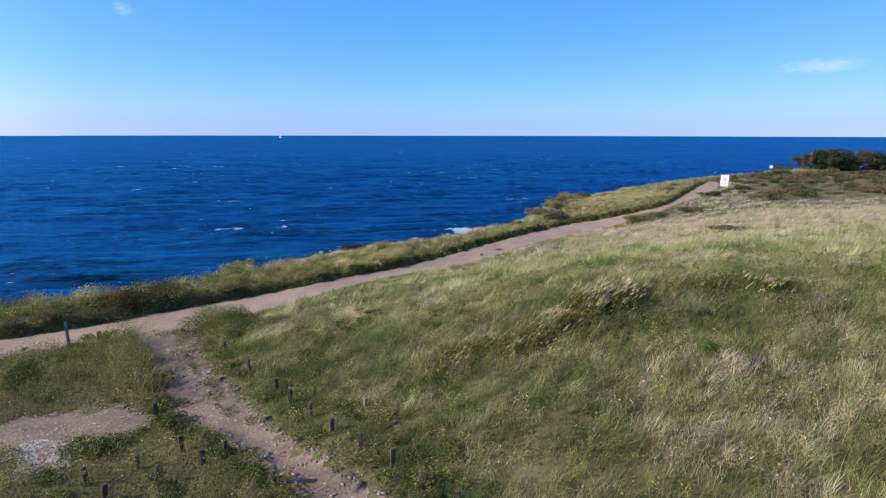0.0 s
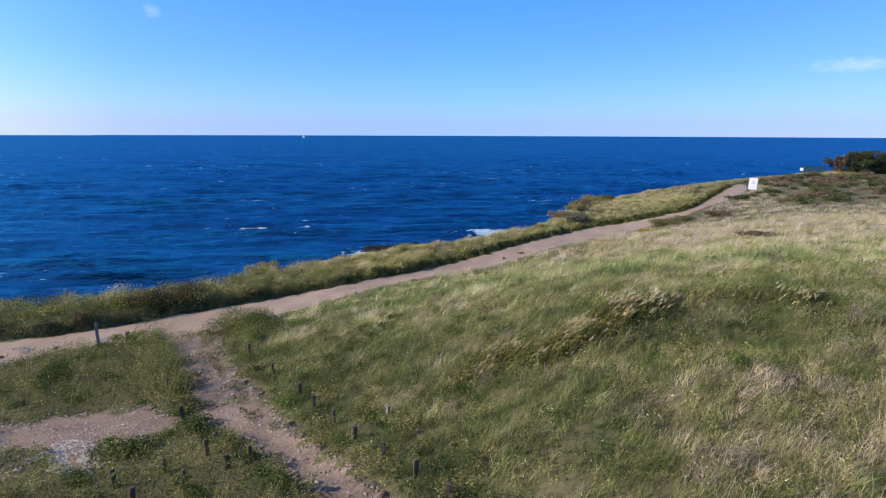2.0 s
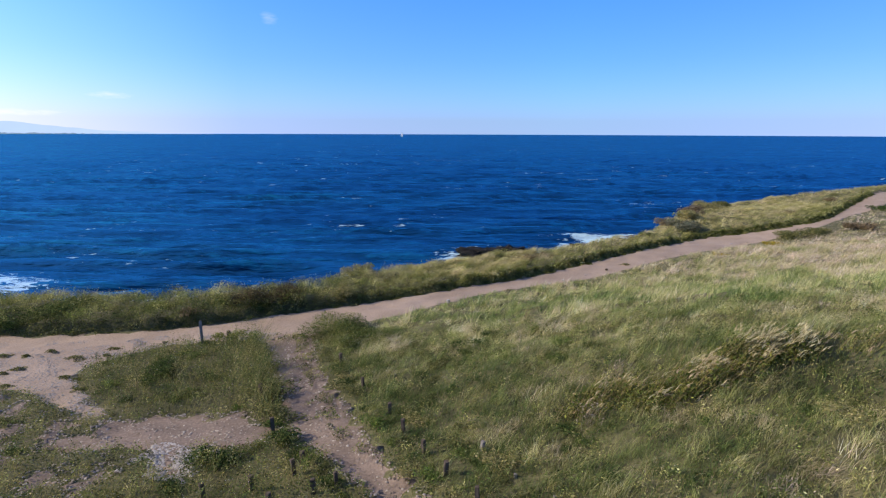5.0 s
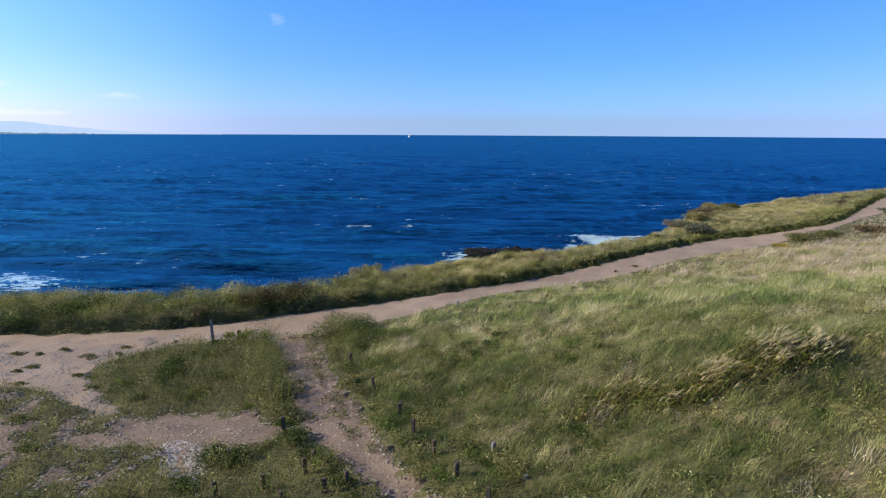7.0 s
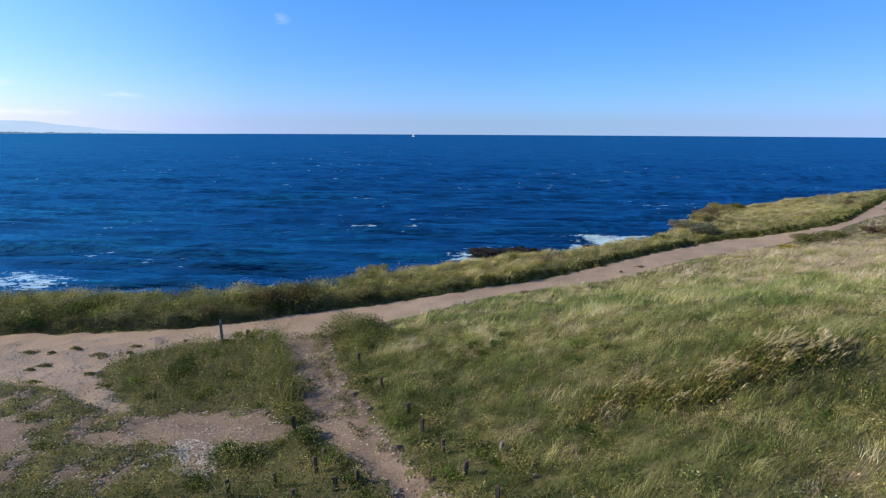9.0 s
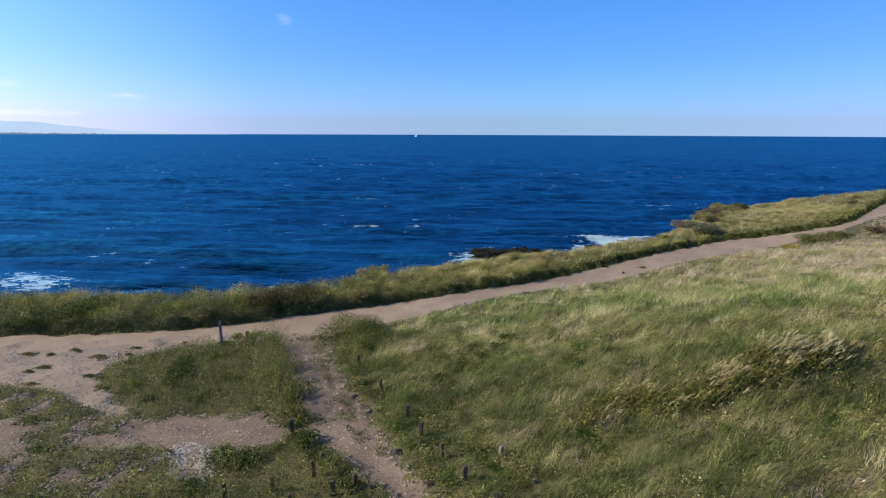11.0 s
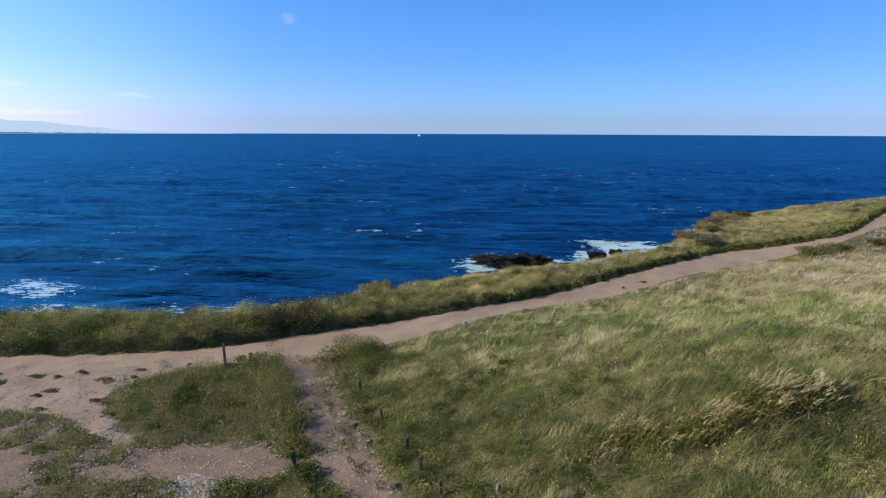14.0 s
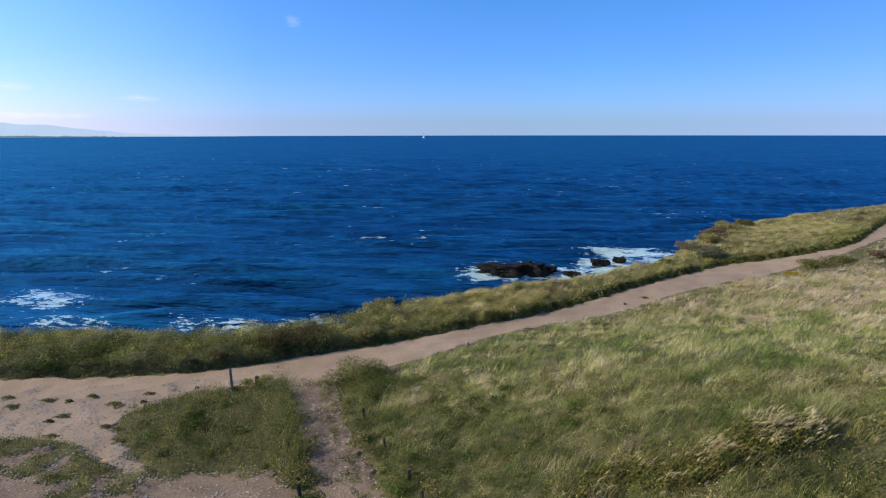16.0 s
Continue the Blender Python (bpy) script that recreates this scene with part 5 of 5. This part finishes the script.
part("pole", box_bm(0, 0, 0.6, 0.08, 0.08, 1.5), old_wood, small)
part("lettering", box_bm(0, -0.084, 1.25, 0.5, 0.006, 0.12, 0.001), print_grey, small)
tagged(small, "small white sign on a post at the heath", "sign")
green_paint = plain_material("green_paint", (0.02, 0.05, 0.03), (0.012, 0.03, 0.02), 2.0, 0.6, 0.1, 0.004)
fence = new("fence")
fence.matrix_basis = Matrix.Translation((84.0, 146.0, float(ground_height(84.0, 146.0)))) @ Euler((0, 0, radians(-28))).to_matrix().to_4x4()
for k in range(4):
    part("post", box_bm(-2.4 + 1.6 * k, 0, 0.95, 0.1, 0.1, 2.1), green_paint, fence)
for k in range(22):
    part("slat", box_bm(-2.4 + 0.225 * k, -0.07, 1.0, 0.16, 0.025, 1.7, 0.004), green_paint, fence)
for z in (0.4, 1.6):
    part("rail", box_bm(0, 0.0, z, 5.0, 0.05, 0.08), green_paint, fence)
tagged(fence, "dark green slatted fence beside the trees", "fence")

# ---- sailing boat ----
sail_mat = plain_material("sail_cloth", (0.86, 0.86, 0.84), (0.8, 0.8, 0.78), 0.5, 0.8, 0.05, 0.01)
hull_mat = plain_material("white_hull", (0.8, 0.8, 0.8), (0.7, 0.71, 0.72), 0.5, 0.4, 0.05, 0.01)
boat = new("sailing_boat")
boat.matrix_basis = Matrix.Translation((-820, 2420, SEA - 0.3)) @ Euler((0, radians(6), radians(-55))).to_matrix().to_4x4() @ Matrix.Diagonal((2.3, 2.3, 1.25, 1))
bm = bmesh.new()
rows = []
for i in range(13):
    f = i / 12
    w = 2.2 * math.sin(math.pi * min(1, 0.12 + 0.88 * (1 - f) ** 0.75)) ** 0.7 * (1 if f < 0.98 else 0.02) + 0.02
    x = -7 + 14 * f
    rows.append([bm.verts.new((x, s * w * k, z)) for s, k, z in ((-1, 1, 2.0), (-1, 0.8, 0.6), (0, 0, -0.6), (1, 0.8, 0.6), (1, 1, 2.0))])
for a, b in zip(rows[:-1], rows[1:]):
    for k in range(4):
        bm.faces.new((a[k], a[k + 1], b[k + 1], b[k]))
    bm.faces.new((a[4], a[0], b[0], b[4]))
bm.faces.new(rows[0])
bm.normal_update()
part("hull", bm, hull_mat, boat, "white hull")
bm = bmesh.new()
bmesh.ops.create_cone(bm, cap_ends=True, segments=10, radius1=0.16, radius2=0.09, depth=17)
bmesh.ops.translate(bm, vec=(1, 0, 10.5), verts=bm.verts)
part("mast", bm, hull_mat, boat)


def sail_bm(a, b, c, belly):
    bm = bmesh.new()
    a, b, c = Vector(a), Vector(b), Vector(c)
    grid = []
    for i in range(9):
        f = i / 8
        left, right = a.lerp(c, f), b.lerp(c, f)
        row = []
        for j in range(7):
            g = j / 6
            p = left.lerp(right, g) + Vector((0, belly * math.sin(math.pi * g) * math.sin(math.pi * (0.15 + 0.8 * f)), 0))
            row.append(bm.verts.new(p))
        grid.append(row)
    for r, s in zip(grid[:-1], grid[1:]):
        for j in range(6):
            bm.faces.new((r[j], r[j + 1], s[j + 1], s[j]))
    bmesh.ops.solidify(bm, geom=bm.faces[:], thickness=0.05)
    return bm


part("mainsail", sail_bm((0.7, 0, 3.4), (-5.5, 0.6, 3.4), (0.9, 0, 18.3), 0.9), sail_mat, boat, "white mainsail")
part("jib", sail_bm((6.6, 0, 2.4), (1.4, 0.8, 2.8), (1.2, 0, 17.0), 0.8), sail_mat, boat, "white jib")
part("cabin", box_bm(-0.5, 0, 2.3, 5, 2.2, 0.9, 0.15), hull_mat, boat)
tagged(boat, "white sailing boat far out under full sail", "boat")


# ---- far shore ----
# distance haze put into the colour; the land glows evenly, without a lamp
def haze_glow_material(name, colour, strength):
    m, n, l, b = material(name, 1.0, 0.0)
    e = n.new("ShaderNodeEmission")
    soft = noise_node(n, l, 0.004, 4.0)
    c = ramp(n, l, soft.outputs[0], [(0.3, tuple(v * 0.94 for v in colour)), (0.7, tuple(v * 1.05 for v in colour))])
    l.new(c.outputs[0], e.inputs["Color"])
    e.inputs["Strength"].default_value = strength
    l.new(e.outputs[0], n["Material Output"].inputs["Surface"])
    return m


def far_ridge(name, distance, from_deg, to_deg, profile, mat, label, deep=60):
    """A long low ridge at a distance, with a back slope, between two bearings counted from straight ahead to the left."""
    n = 160
    b = np.radians(np.linspace(from_deg, to_deg, n))
    h = np.array([profile(k / (n - 1)) for k in range(n)])
    v = []
    for d, f in ((distance, 0.0), (distance + deep * 0.2, 1.0), (distance + deep, 0.0)):
        v.append(np.stack([-np.sin(b) * d, np.cos(b) * d, SEA - 1 + h * f], -1))
    i = np.arange(n - 1)
    f = np.concatenate([np.stack([i + k * n, i + 1 + k * n, i + 1 + (k + 1) * n, i + (k + 1) * n], 1) for k in (0, 1)])
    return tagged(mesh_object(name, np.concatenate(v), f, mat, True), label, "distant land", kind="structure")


def rough_line(f, seed, size):
    return float(wobble(np.array([f * 100.0]), np.array([seed * 3.0]), size, seed)[0])


far_ridge("backdrop_hills", 4880, 74, 36, lambda f: max(2, 24 + 74 * math.exp(-((f - 0.5) / 0.2) ** 2) + 30 * math.exp(-((f - 0.25) / 0.2) ** 2) - 26 * f ** 2 + 6 * rough_line(f, 2, 9)), haze_glow_material("hazy_hills", (0.5, 0.67, 0.95), 1.0), "pale blue hazy hills beyond the bay")
far_ridge("far_shore", 4500, 74, 46, lambda f: max(1.5, 25 - 22 * f + 3.0 * rough_line(f, 3, 3)), haze_glow_material("hazy_woods", (0.12, 0.2, 0.28), 1.0), "low dark wooded shore across the bay")
far_ridge("far_beach", 4470, 74, 37, lambda f: max(1.2, 4.5 - 2 * f), haze_glow_material("hazy_sand", (0.36, 0.45, 0.55), 1.0), "thin pale beach across the bay", 20)
